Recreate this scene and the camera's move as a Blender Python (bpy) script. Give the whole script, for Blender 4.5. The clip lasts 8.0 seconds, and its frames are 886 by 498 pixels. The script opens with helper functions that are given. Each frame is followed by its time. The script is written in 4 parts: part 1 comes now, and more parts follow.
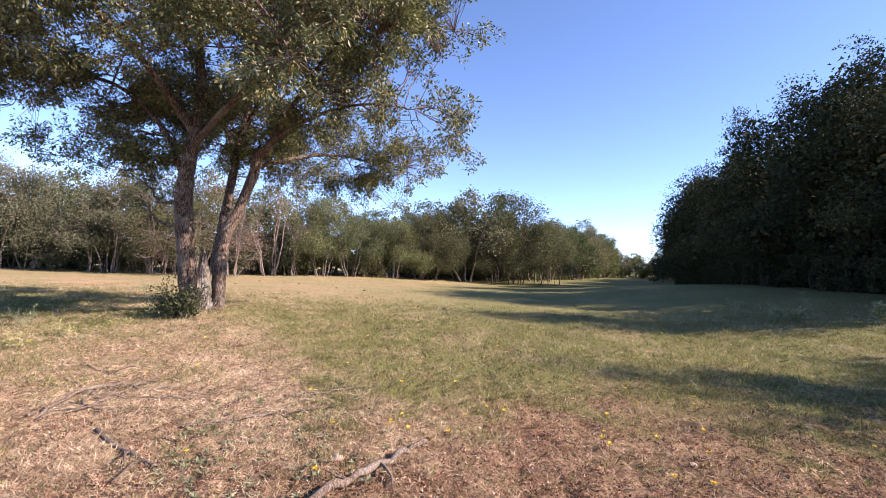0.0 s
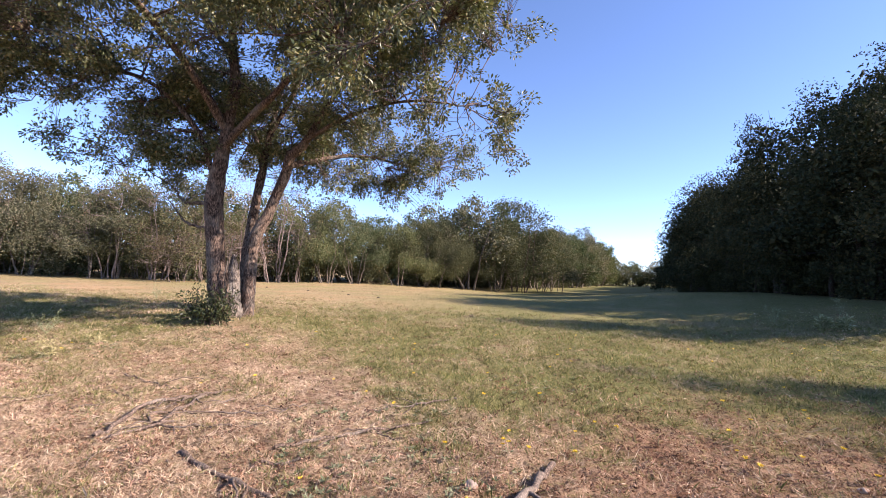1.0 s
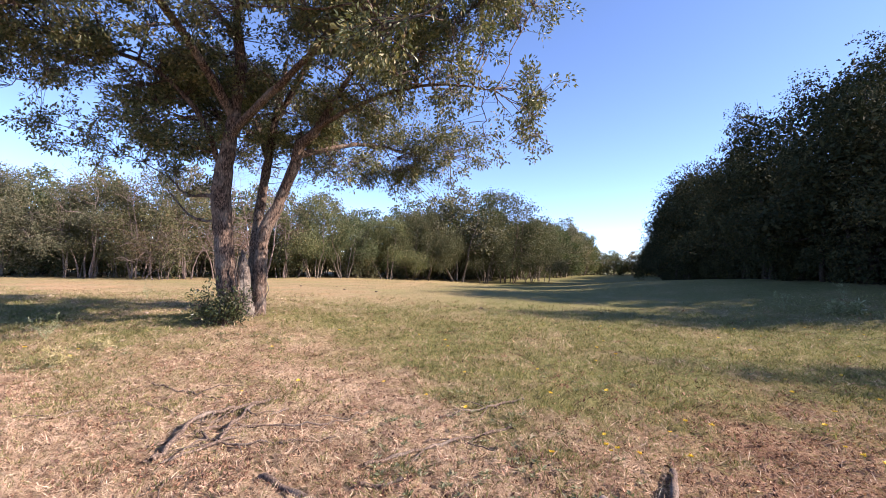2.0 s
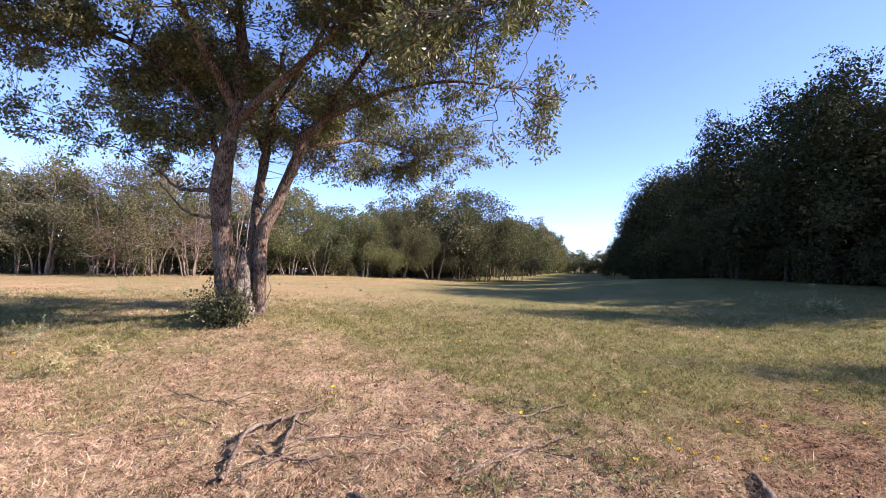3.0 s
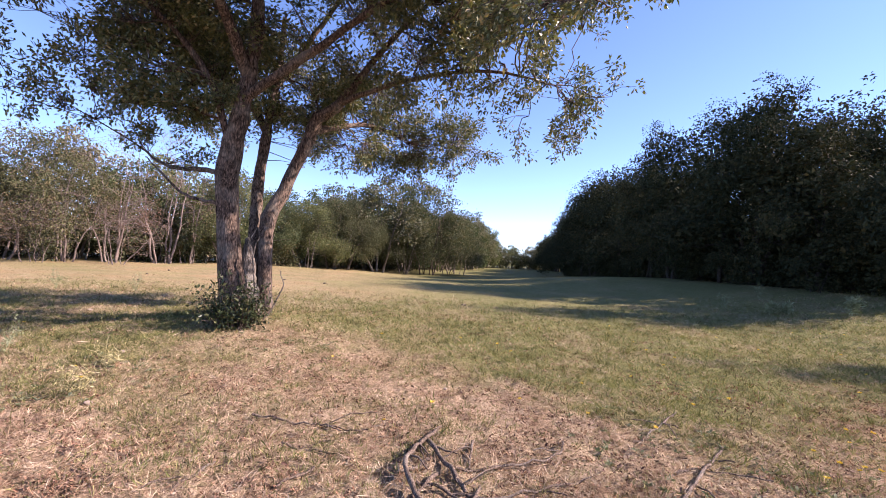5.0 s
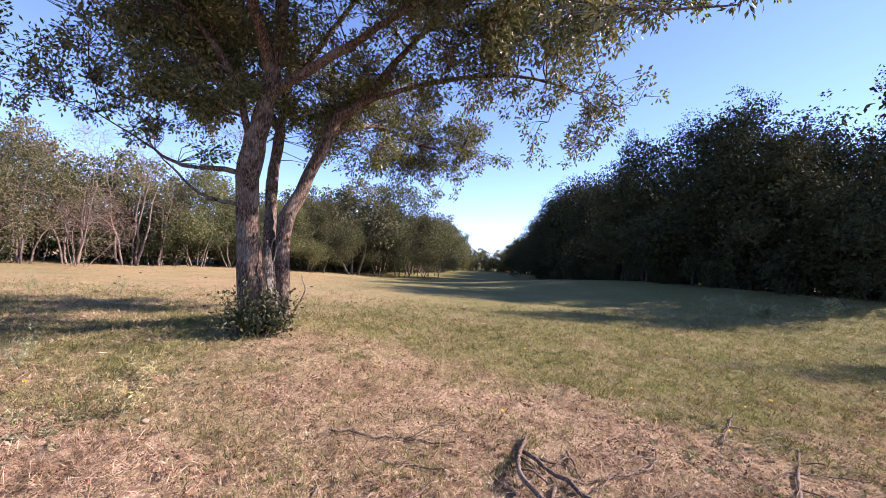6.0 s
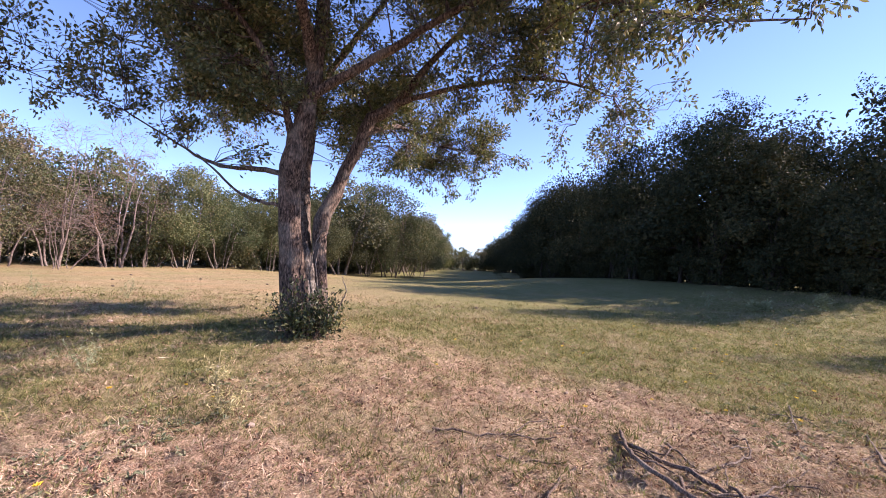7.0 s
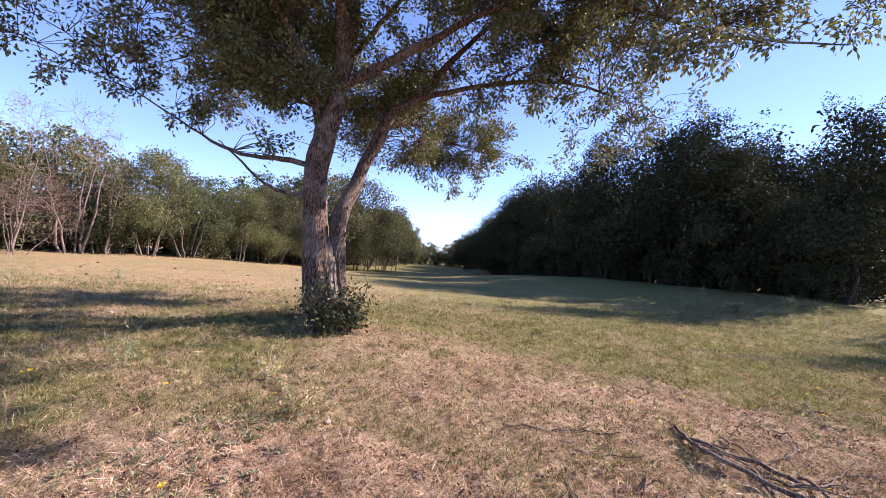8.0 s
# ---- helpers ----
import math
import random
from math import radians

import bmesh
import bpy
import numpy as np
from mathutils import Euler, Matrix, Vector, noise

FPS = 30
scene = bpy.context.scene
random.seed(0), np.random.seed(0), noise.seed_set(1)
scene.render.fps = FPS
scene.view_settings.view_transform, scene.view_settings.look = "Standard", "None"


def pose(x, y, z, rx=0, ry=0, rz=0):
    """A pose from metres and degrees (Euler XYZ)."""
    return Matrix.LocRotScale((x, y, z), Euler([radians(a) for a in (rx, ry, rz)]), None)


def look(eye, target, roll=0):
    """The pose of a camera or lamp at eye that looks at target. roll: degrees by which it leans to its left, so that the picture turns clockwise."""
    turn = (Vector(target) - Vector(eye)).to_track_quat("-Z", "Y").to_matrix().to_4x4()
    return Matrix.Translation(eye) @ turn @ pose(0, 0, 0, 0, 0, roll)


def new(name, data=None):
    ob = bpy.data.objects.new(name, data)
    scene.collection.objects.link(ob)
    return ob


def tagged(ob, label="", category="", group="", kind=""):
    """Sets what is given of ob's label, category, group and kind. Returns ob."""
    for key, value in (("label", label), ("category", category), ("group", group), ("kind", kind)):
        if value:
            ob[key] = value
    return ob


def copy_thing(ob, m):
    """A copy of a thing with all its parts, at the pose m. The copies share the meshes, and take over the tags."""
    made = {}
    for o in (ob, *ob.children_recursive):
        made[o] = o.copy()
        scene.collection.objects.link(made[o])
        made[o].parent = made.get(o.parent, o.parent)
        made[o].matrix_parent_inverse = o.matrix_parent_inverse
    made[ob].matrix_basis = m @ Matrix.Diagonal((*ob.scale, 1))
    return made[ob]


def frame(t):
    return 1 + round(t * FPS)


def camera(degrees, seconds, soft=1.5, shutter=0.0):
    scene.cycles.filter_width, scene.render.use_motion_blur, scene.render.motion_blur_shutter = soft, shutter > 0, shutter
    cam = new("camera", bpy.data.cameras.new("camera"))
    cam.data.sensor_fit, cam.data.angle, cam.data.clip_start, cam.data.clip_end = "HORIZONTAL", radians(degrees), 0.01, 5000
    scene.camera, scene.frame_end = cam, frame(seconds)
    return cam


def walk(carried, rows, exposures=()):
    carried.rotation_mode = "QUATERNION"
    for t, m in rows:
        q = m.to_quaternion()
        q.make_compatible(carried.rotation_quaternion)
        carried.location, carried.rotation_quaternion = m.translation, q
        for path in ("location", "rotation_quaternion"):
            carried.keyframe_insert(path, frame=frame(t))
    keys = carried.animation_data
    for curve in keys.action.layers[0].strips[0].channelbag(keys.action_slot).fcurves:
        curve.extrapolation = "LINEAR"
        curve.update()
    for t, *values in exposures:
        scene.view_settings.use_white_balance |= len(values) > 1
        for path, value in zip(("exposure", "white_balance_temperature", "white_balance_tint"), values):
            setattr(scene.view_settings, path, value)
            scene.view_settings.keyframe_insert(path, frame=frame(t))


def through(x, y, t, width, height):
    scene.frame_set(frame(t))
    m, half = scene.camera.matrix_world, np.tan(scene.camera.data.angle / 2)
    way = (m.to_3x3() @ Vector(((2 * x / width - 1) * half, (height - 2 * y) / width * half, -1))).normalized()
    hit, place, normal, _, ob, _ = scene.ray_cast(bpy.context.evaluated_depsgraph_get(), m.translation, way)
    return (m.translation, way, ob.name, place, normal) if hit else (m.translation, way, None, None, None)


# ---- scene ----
cam = camera(91.0, 8.0, 0.9)
PATH = [
    (0, (0.132, -0.045, 1.111), (0.004, 1.95, 1.176), 2.1),
    (0.5, (-0.267, 0.06, 1.085), (-0.381, 2.054, 1.172), 2.5),
    (1, (-0.633, 0.211, 1.033), (-0.734, 2.206, 1.135), 2.3),
    (1.5, (-0.972, 0.363, 1.016), (-1.039, 2.36, 1.101), 1.7),
    (3, (-1.848, 0.564, 1.035), (-1.709, 2.558, 1.097), 1.6),
    (3.5, (-2.181, 0.644, 1.068), (-1.971, 2.632, 1.132), 2.5),
    (4, (-2.484, 0.729, 1.055), (-2.183, 2.705, 1.124), 3.0),
    (4.5, (-2.791, 0.882, 1.062), (-2.409, 2.845, 1.1), 3.1),
    (6, (-3.787, 1.291, 1.042), (-3.179, 3.195, 1.101), 3.5),
    (6.5, (-4.147, 1.384, 1.041), (-3.487, 3.271, 1.103), 3.2),
    (7, (-4.503, 1.476, 1.013), (-3.797, 3.347, 1.074), 3.1),
    (7.5, (-4.829, 1.628, 0.952), (-4.057, 3.473, 0.995), 3.8),
    (8, (-5.137, 1.711, 0.993), (-4.282, 3.518, 1.041), 4.6),
]
walk(cam, [(t, look(eye, target, roll)) for t, eye, target, roll in PATH], exposures=[(0, 1.56, 6380, 22), (8, 1.58, 6270, 30)])

# ---------------------------------------------------------------- world, sun
SUN_ELEV, SUN_X, SUN_Y = 31.0, 0.987, -0.16
sun_az = math.atan2(SUN_X, SUN_Y)            # clockwise from +y
world = bpy.data.worlds.new("world")
scene.world = world
world.use_nodes = True
wn = world.node_tree
sky = wn.nodes.new("ShaderNodeTexSky")
sky.sky_type = "NISHITA"
sky.sun_disc = False
sky.sun_elevation = radians(SUN_ELEV)
sky.sun_rotation = sun_az
sky.altitude = 1700
sky.air_density, sky.dust_density, sky.ozone_density = 0.72, 0.05, 3.0
wn.nodes["Background"].inputs["Strength"].default_value = 0.126
wn.links.new(sky.outputs[0], wn.nodes["Background"].inputs["Color"])

sun_data = bpy.data.lights.new("sun", "SUN")
sun_data.energy, sun_data.angle, sun_data.color = 5.0, radians(0.6), (1.0, 0.87, 0.72)
sun = new("sun", sun_data)
flat = Vector((SUN_X, SUN_Y, 0)).normalized() * math.cos(radians(SUN_ELEV))
sun_dir = Vector((flat.x, flat.y, math.sin(radians(SUN_ELEV))))
sun.matrix_world = look(sun_dir * 50, (0, 0, 0))


# ---------------------------------------------------------------- materials
def mat_base(name):
    m = bpy.data.materials.new(name)
    m.use_nodes = True
    nt = m.node_tree
    nt.nodes.clear()
    return m, nt, nt.nodes.new("ShaderNodeOutputMaterial")


def ramp(nt, fac, stops):
    r = nt.nodes.new("ShaderNodeValToRGB")
    els = r.color_ramp.elements
    while len(els) < len(stops):
        els.new(0.5)
    for e, (p, c) in zip(els, stops):
        e.position, e.color = p, (*c, 1)
    nt.links.new(fac, r.inputs[0])
    return r.outputs[0]


def noise_tex(nt, vec, scale, detail=4.0, rough=0.55):
    n = nt.nodes.new("ShaderNodeTexNoise")
    n.inputs["Scale"].default_value, n.inputs["Detail"].default_value, n.inputs["Roughness"].default_value = scale, detail, rough
    if vec is not None:
        nt.links.new(vec, n.inputs["Vector"])
    return n.outputs["Fac"]


def mix_col(nt, fac, a, b, mode="MIX"):
    n = nt.nodes.new("ShaderNodeMix")
    n.data_type, n.blend_type = "RGBA", mode
    for sock, v in ((n.inputs[0], fac), (n.inputs[6], a), (n.inputs[7], b)):
        if isinstance(v, (int, float)):
            sock.default_value = v
        elif isinstance(v, tuple):
            sock.default_value = (*v, 1)
        else:
            nt.links.new(v, sock)
    return n.outputs[2]


def coords(nt, kind="Object", scale=(1, 1, 1)):
    tc = nt.nodes.new("ShaderNodeTexCoord")
    mp = nt.nodes.new("ShaderNodeMapping")
    mp.inputs["Scale"].default_value = scale
    nt.links.new(tc.outputs[kind], mp.inputs["Vector"])
    return mp.outputs[0]


def leaf_mat(name, stops, through=0.35, rough=0.5, tint=0.0, patch=0.0):
    """Leaves: each leaf its own shade, some light passing through."""
    m, nt, out = mat_base(name)
    geo = nt.nodes.new("ShaderNodeNewGeometry")
    col = ramp(nt, geo.outputs["Random Per Island"], stops)
    info = nt.nodes.new("ShaderNodeObjectInfo")
    shade = ramp(nt, info.outputs["Random"], [(0.0, (0.72, 0.76, 0.70)), (0.5, (1.0, 0.98, 0.95)), (1.0, (1.25, 1.12, 1.0))])
    col = mix_col(nt, tint, col, mix_col(nt, 1.0, col, shade, "MULTIPLY")) if tint else col
    if patch:
        v = coords(nt)
        for k, lo, hi in ((2.2, 0.70, 1.12), (14.0, 0.52, 1.18)):
            col = mix_col(nt, patch, col, mix_col(nt, 1.0, col, ramp(nt, noise_tex(nt, v, k), [(0.36, (lo, lo * 0.97, lo * 0.93)), (0.64, (hi, hi, hi))]), "MULTIPLY"))
    p = nt.nodes.new("ShaderNodeBsdfPrincipled")
    p.inputs["Roughness"].default_value = rough
    p.inputs["Specular IOR Level"].default_value = 0.35 if rough < 0.6 else 0.12
    nt.links.new(col, p.inputs["Base Color"])
    tr = nt.nodes.new("ShaderNodeBsdfTranslucent")
    nt.links.new(mix_col(nt, 1.0, col, (1.1, 1.15, 0.6), "MULTIPLY"), tr.inputs["Color"])
    mx = nt.nodes.new("ShaderNodeMixShader")
    mx.inputs[0].default_value = through
    nt.links.new(p.outputs[0], mx.inputs[1])
    nt.links.new(tr.outputs[0], mx.inputs[2])
    nt.links.new(mx.outputs[0], out.inputs["Surface"])
    return m


def bark_mat(name, dark, light, scale=1.0, lichen=0.25, relief=0.03):
    """Furrowed bark, grey lichen patches over it."""
    m, nt, out = mat_base(name)
    v = coords(nt, "Object", (22 * scale, 22 * scale, 6.5 * scale))
    furrow = noise_tex(nt, v, 2.4, 9.0, 0.74)
    v2 = coords(nt, "Object")
    patch = noise_tex(nt, v2, 4.5, 3.0)
    plate = nt.nodes.new("ShaderNodeTexVoronoi")
    plate.feature = "DISTANCE_TO_EDGE"
    plate.inputs["Scale"].default_value = 3.0
    nt.links.new(coords(nt, "Object", (13 * scale, 13 * scale, 3.6 * scale)), plate.inputs["Vector"])
    crack = ramp(nt, plate.outputs["Distance"], [(0.02, (0.25, 0.24, 0.23)), (0.22, (1.0, 1.0, 1.0))])
    col = ramp(nt, furrow, [(0.41, dark), (0.5, tuple((a + b) / 2 for a, b in zip(dark, light))), (0.59, light)])
    col = mix_col(nt, 0.75, col, crack, "MULTIPLY")
    pm = ramp(nt, patch, [(0.5, (0, 0, 0)), (0.7, (lichen, lichen, lichen))])
    col = mix_col(nt, pm, col, (0.36, 0.34, 0.29))
    p = nt.nodes.new("ShaderNodeBsdfPrincipled")
    p.inputs["Roughness"].default_value = 0.9
    p.inputs["Specular IOR Level"].default_value = 0.2
    nt.links.new(col, p.inputs["Base Color"])
    b = nt.nodes.new("ShaderNodeBump")
    b.inputs["Strength"].default_value, b.inputs["Distance"].default_value = 1.0, relief
    nt.links.new(furrow, b.inputs["Height"])
    nt.links.new(b.outputs[0], p.inputs["Normal"])
    nt.links.new(p.outputs[0], out.inputs["Surface"])
    return m


LEAF_OAK = leaf_mat("oak_leaf", [(0.0, (0.046, 0.060, 0.026)), (0.45, (0.104, 0.119, 0.050)), (0.8, (0.178, 0.178, 0.080)), (1.0, (0.28, 0.225, 0.110))], 0.22, 0.42)
# Olive leaf colour, raised and greyed to stand for lens haze.
LEAF_WOOD = leaf_mat("wood_leaf", [(0.0, (0.10, 0.108, 0.07)), (0.5, (0.158, 0.158, 0.106)), (0.85, (0.21, 0.19, 0.135)), (1.0, (0.26, 0.21, 0.16))], 0.25, 0.75, 1.0)
LEAF_GREEN = leaf_mat("green_wood_leaf", [(0.0, (0.060, 0.086, 0.045)), (0.5, (0.104, 0.132, 0.070)), (0.85, (0.145, 0.162, 0.09)), (1.0, (0.20, 0.175, 0.11))], 0.25, 0.75, 1.0)
LEAF_MID = leaf_mat("mid_leaf", [(0.0, (0.052, 0.064, 0.036)), (0.5, (0.088, 0.100, 0.056)), (0.85, (0.122, 0.122, 0.070)), (1.0, (0.16, 0.13, 0.086))], 0.25, 0.75, 1.0)
# Green of the backlit wood: its shade is put into the leaf colour.
LEAF_SHADED = leaf_mat("shaded_leaf", [(0.0, (0.024, 0.032, 0.018)), (0.6, (0.044, 0.053, 0.027)), (1.0, (0.078, 0.072, 0.034))], 0.05, 0.8, 1.0)
LEAF_RUST = leaf_mat("rust_leaf", [(0.0, (0.12, 0.075, 0.05)), (0.6, (0.19, 0.12, 0.085)), (1.0, (0.26, 0.18, 0.13))], 0.2, 0.7)
LEAF_SHRUB = leaf_mat("shrub_leaf", [(0.0, (0.022, 0.032, 0.012)), (0.6, (0.045, 0.058, 0.022)), (1.0, (0.10, 0.10, 0.04))], 0.15, 0.4)
BARK_OAK = bark_mat("oak_bark", (0.026, 0.018, 0.014), (0.235, 0.165, 0.125), 1.0, 0.24, 0.013)
# Bark darkened to carry the shade inside the backlit wood.
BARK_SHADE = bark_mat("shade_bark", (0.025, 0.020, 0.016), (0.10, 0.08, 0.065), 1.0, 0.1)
BARK_WOOD = bark_mat("wood_bark", (0.075, 0.06, 0.05), (0.32, 0.265, 0.215), 1.0, 0.35)
BARK_STUB = bark_mat("stub_bark", (0.10, 0.08, 0.065), (0.33, 0.28, 0.235), 1.0, 0.5)
BARK_GREY = bark_mat("twig_bark", (0.17, 0.13, 0.115), (0.36, 0.285, 0.25), 2.0)
DEADWOOD = bark_mat("dead_wood", (0.075, 0.053, 0.041), (0.28, 0.21, 0.165), 2.0, 0.25, 0.006)
GRASS_DRY = leaf_mat("dry_grass", [(0.0, (0.27, 0.18, 0.12)), (0.5, (0.54, 0.40, 0.28)), (1.0, (0.78, 0.65, 0.50))], 0.15, 0.8, patch=1.0)
LITTER_DARK = leaf_mat("dead_leaf", [(0.0, (0.040, 0.022, 0.018)), (0.5, (0.12, 0.068, 0.052)), (0.85, (0.24, 0.145, 0.11)), (1.0, (0.42, 0.29, 0.22))], 0.05, 0.8)
GRASS_FAR = leaf_mat("far_straw", [(0.0, (0.22, 0.155, 0.08)), (0.5, (0.34, 0.25, 0.145)), (1.0, (0.48, 0.37, 0.24))], 0.15, 0.8, patch=1.0)
GRASS_RED = leaf_mat("rust_grass", [(0.0, (0.10, 0.05, 0.036)), (0.6, (0.33, 0.185, 0.125)), (1.0, (0.58, 0.385, 0.27))], 0.15, 0.8, patch=1.0)
GRASS_GREEN = leaf_mat("green_grass", [(0.0, (0.095, 0.112, 0.038)), (0.5, (0.185, 0.192, 0.072)), (1.0, (0.40, 0.35, 0.17))], 0.25, 0.6, patch=1.0)


# ---------------------------------------------------------------- ground
def smooth(a, b, v):
    t = np.clip((v - a) / (b - a), 0, 1)
    return t * t * (3 - 2 * t)


def wavy(x, y, k, seed):
    """Cheap smooth noise in about -1..1."""
    r = np.random.RandomState(seed)
    out = 0
    for i in range(5):
        a, p = r.uniform(0, 6.28), r.uniform(0, 6.28)
        f = k * r.uniform(0.6, 1.7)
        out = out + np.sin(f * (x * np.cos(a) + y * np.sin(a)) + p + 1.3 * np.sin(f * 0.6 * (y * np.cos(a) - x * np.sin(a)) + 2 * p))
    return out / 3.2


def ground_z(x, y):
    x, y = np.asarray(x, float), np.asarray(y, float)
    z = 0.18 * np.exp(-((x + 4.2) ** 2 + (y - 6.8) ** 2) / 1.7)
    z = z + 0.05 * smooth(4, 8, y)
    z = z - 0.45 * smooth(16, 34, y) * smooth(-9, 3, x) + 0.64 * smooth(2.5, 11.5, x) * smooth(-4, 5, y) * smooth(36, 20, y) + 1.3 * smooth(21.5, 31, x) * smooth(70, 45, y)
    z = z + 0.022 * wavy(x, y, 1.1, 3) + 0.012 * wavy(x, y, 3.7, 4) + (0.009 * wavy(x, y, 13.0, 5) + 0.010 * wavy(x, y, 27.0, 6) + 0.010 * wavy(x, y, 46.0, 7)) * smooth(13, 8, y)
    return z


def gz(x, y):
    return float(ground_z(x, y))


def greenness(x, y):
    """1 on green turf, 0 on dry straw."""
    x, y = np.asarray(x, float), np.asarray(y, float)
    n = 0.7 * wavy(x, y, 1.3, 11) + 0.6 * wavy(x, y, 4.1, 12) + 0.5 * wavy(x, y, 9.0, 13)
    edge = np.interp(x, (-7, -5.4, -4.5, -3.3, -2, -1.5, -0.8, 0, 2, 5, 9), (4.6, 4.8, 4.9, 5.1, 4.75, 4.35, 3.85, 3.45, 3.3, 2.6, 1.5))
    g = smooth(-1.2, 1.3, y - edge + n) * (1 - 0.25 * smooth(0.15, 0.8, wavy(x, y, 1.9, 14) + 0.4 * wavy(x, y, 7.0, 15)))
    g = np.maximum(g, 0.5 * smooth(-2.4, -4.2, x) * smooth(2.6, 4.0, y) * np.clip(0.5 + wavy(x, y, 3.3, 17), 0, 1))
    far = smooth(8.0, 14.0, y + n * 2.5 - 0.55 * np.maximum(x, -3)) * smooth(1.5, -5.0, x - 0.12 * (y - 10))
    litter = np.exp(-((x + 3.8) ** 2 + (y - 6.0) ** 2) / 0.35)
    return np.clip(g * (1 - (0.62 + 0.2 * wavy(x, y, 0.7, 16)) * far) * (1 - 0.8 * litter), 0, 1)


def redness(x, y):
    """Where the dry cover is rusty rather than straw-coloured."""
    x, y = np.asarray(x, float), np.asarray(y, float)
    return np.clip(smooth(-1.6, 0.8, x + 0.7 * wavy(x, y, 1.6, 21)) * (y < 4.5) + 0.25 * (wavy(x, y, 2.3, 22) > 0.4), 0, 1)


def mesh_np(name, verts, faces, mat, smooth_shade=False):
    """A mesh from arrays: verts (n,3) and a list of (m,k) index arrays."""
    me = bpy.data.meshes.new(name)
    verts = np.asarray(verts, np.float32)
    faces = [np.asarray(f, np.int32) for f in faces if len(f)]
    me.vertices.add(len(verts))
    me.vertices.foreach_set("co", verts.ravel())
    sizes = np.concatenate([np.full(len(f), f.shape[1], np.int32) for f in faces])
    loops = np.concatenate([f.ravel() for f in faces])
    me.loops.add(len(loops))
    me.loops.foreach_set("vertex_index", loops)
    me.polygons.add(len(sizes))
    starts = np.concatenate(([0], np.cumsum(sizes)[:-1])).astype(np.int32)
    me.polygons.foreach_set("loop_start", starts)
    me.polygons.foreach_set("use_smooth", np.full(len(sizes), smooth_shade, bool))
    me.update(calc_edges=True)
    me.validate()
    me.materials.append(mat)
    return me


def part(name, me, parent, label=""):
    ob = new(name, me)
    ob.parent = parent
    return tagged(ob, label)


def thing(name, label, category, group="", kind="", at=None):
    ob = new(name)
    ob.empty_display_size = 0.2
    if at is not None:
        ob.matrix_basis = at
    return tagged(ob, label, category, group, kind)


def graded(lo, hi, near_lo, near_hi, step, n_far):
    a = near_lo - np.geomspace(step, near_lo - lo, n_far)[::-1]
    b = near_hi + np.geomspace(step, hi - near_hi, n_far)
    return np.concatenate((a, np.arange(near_lo, near_hi + step / 2, step), b))


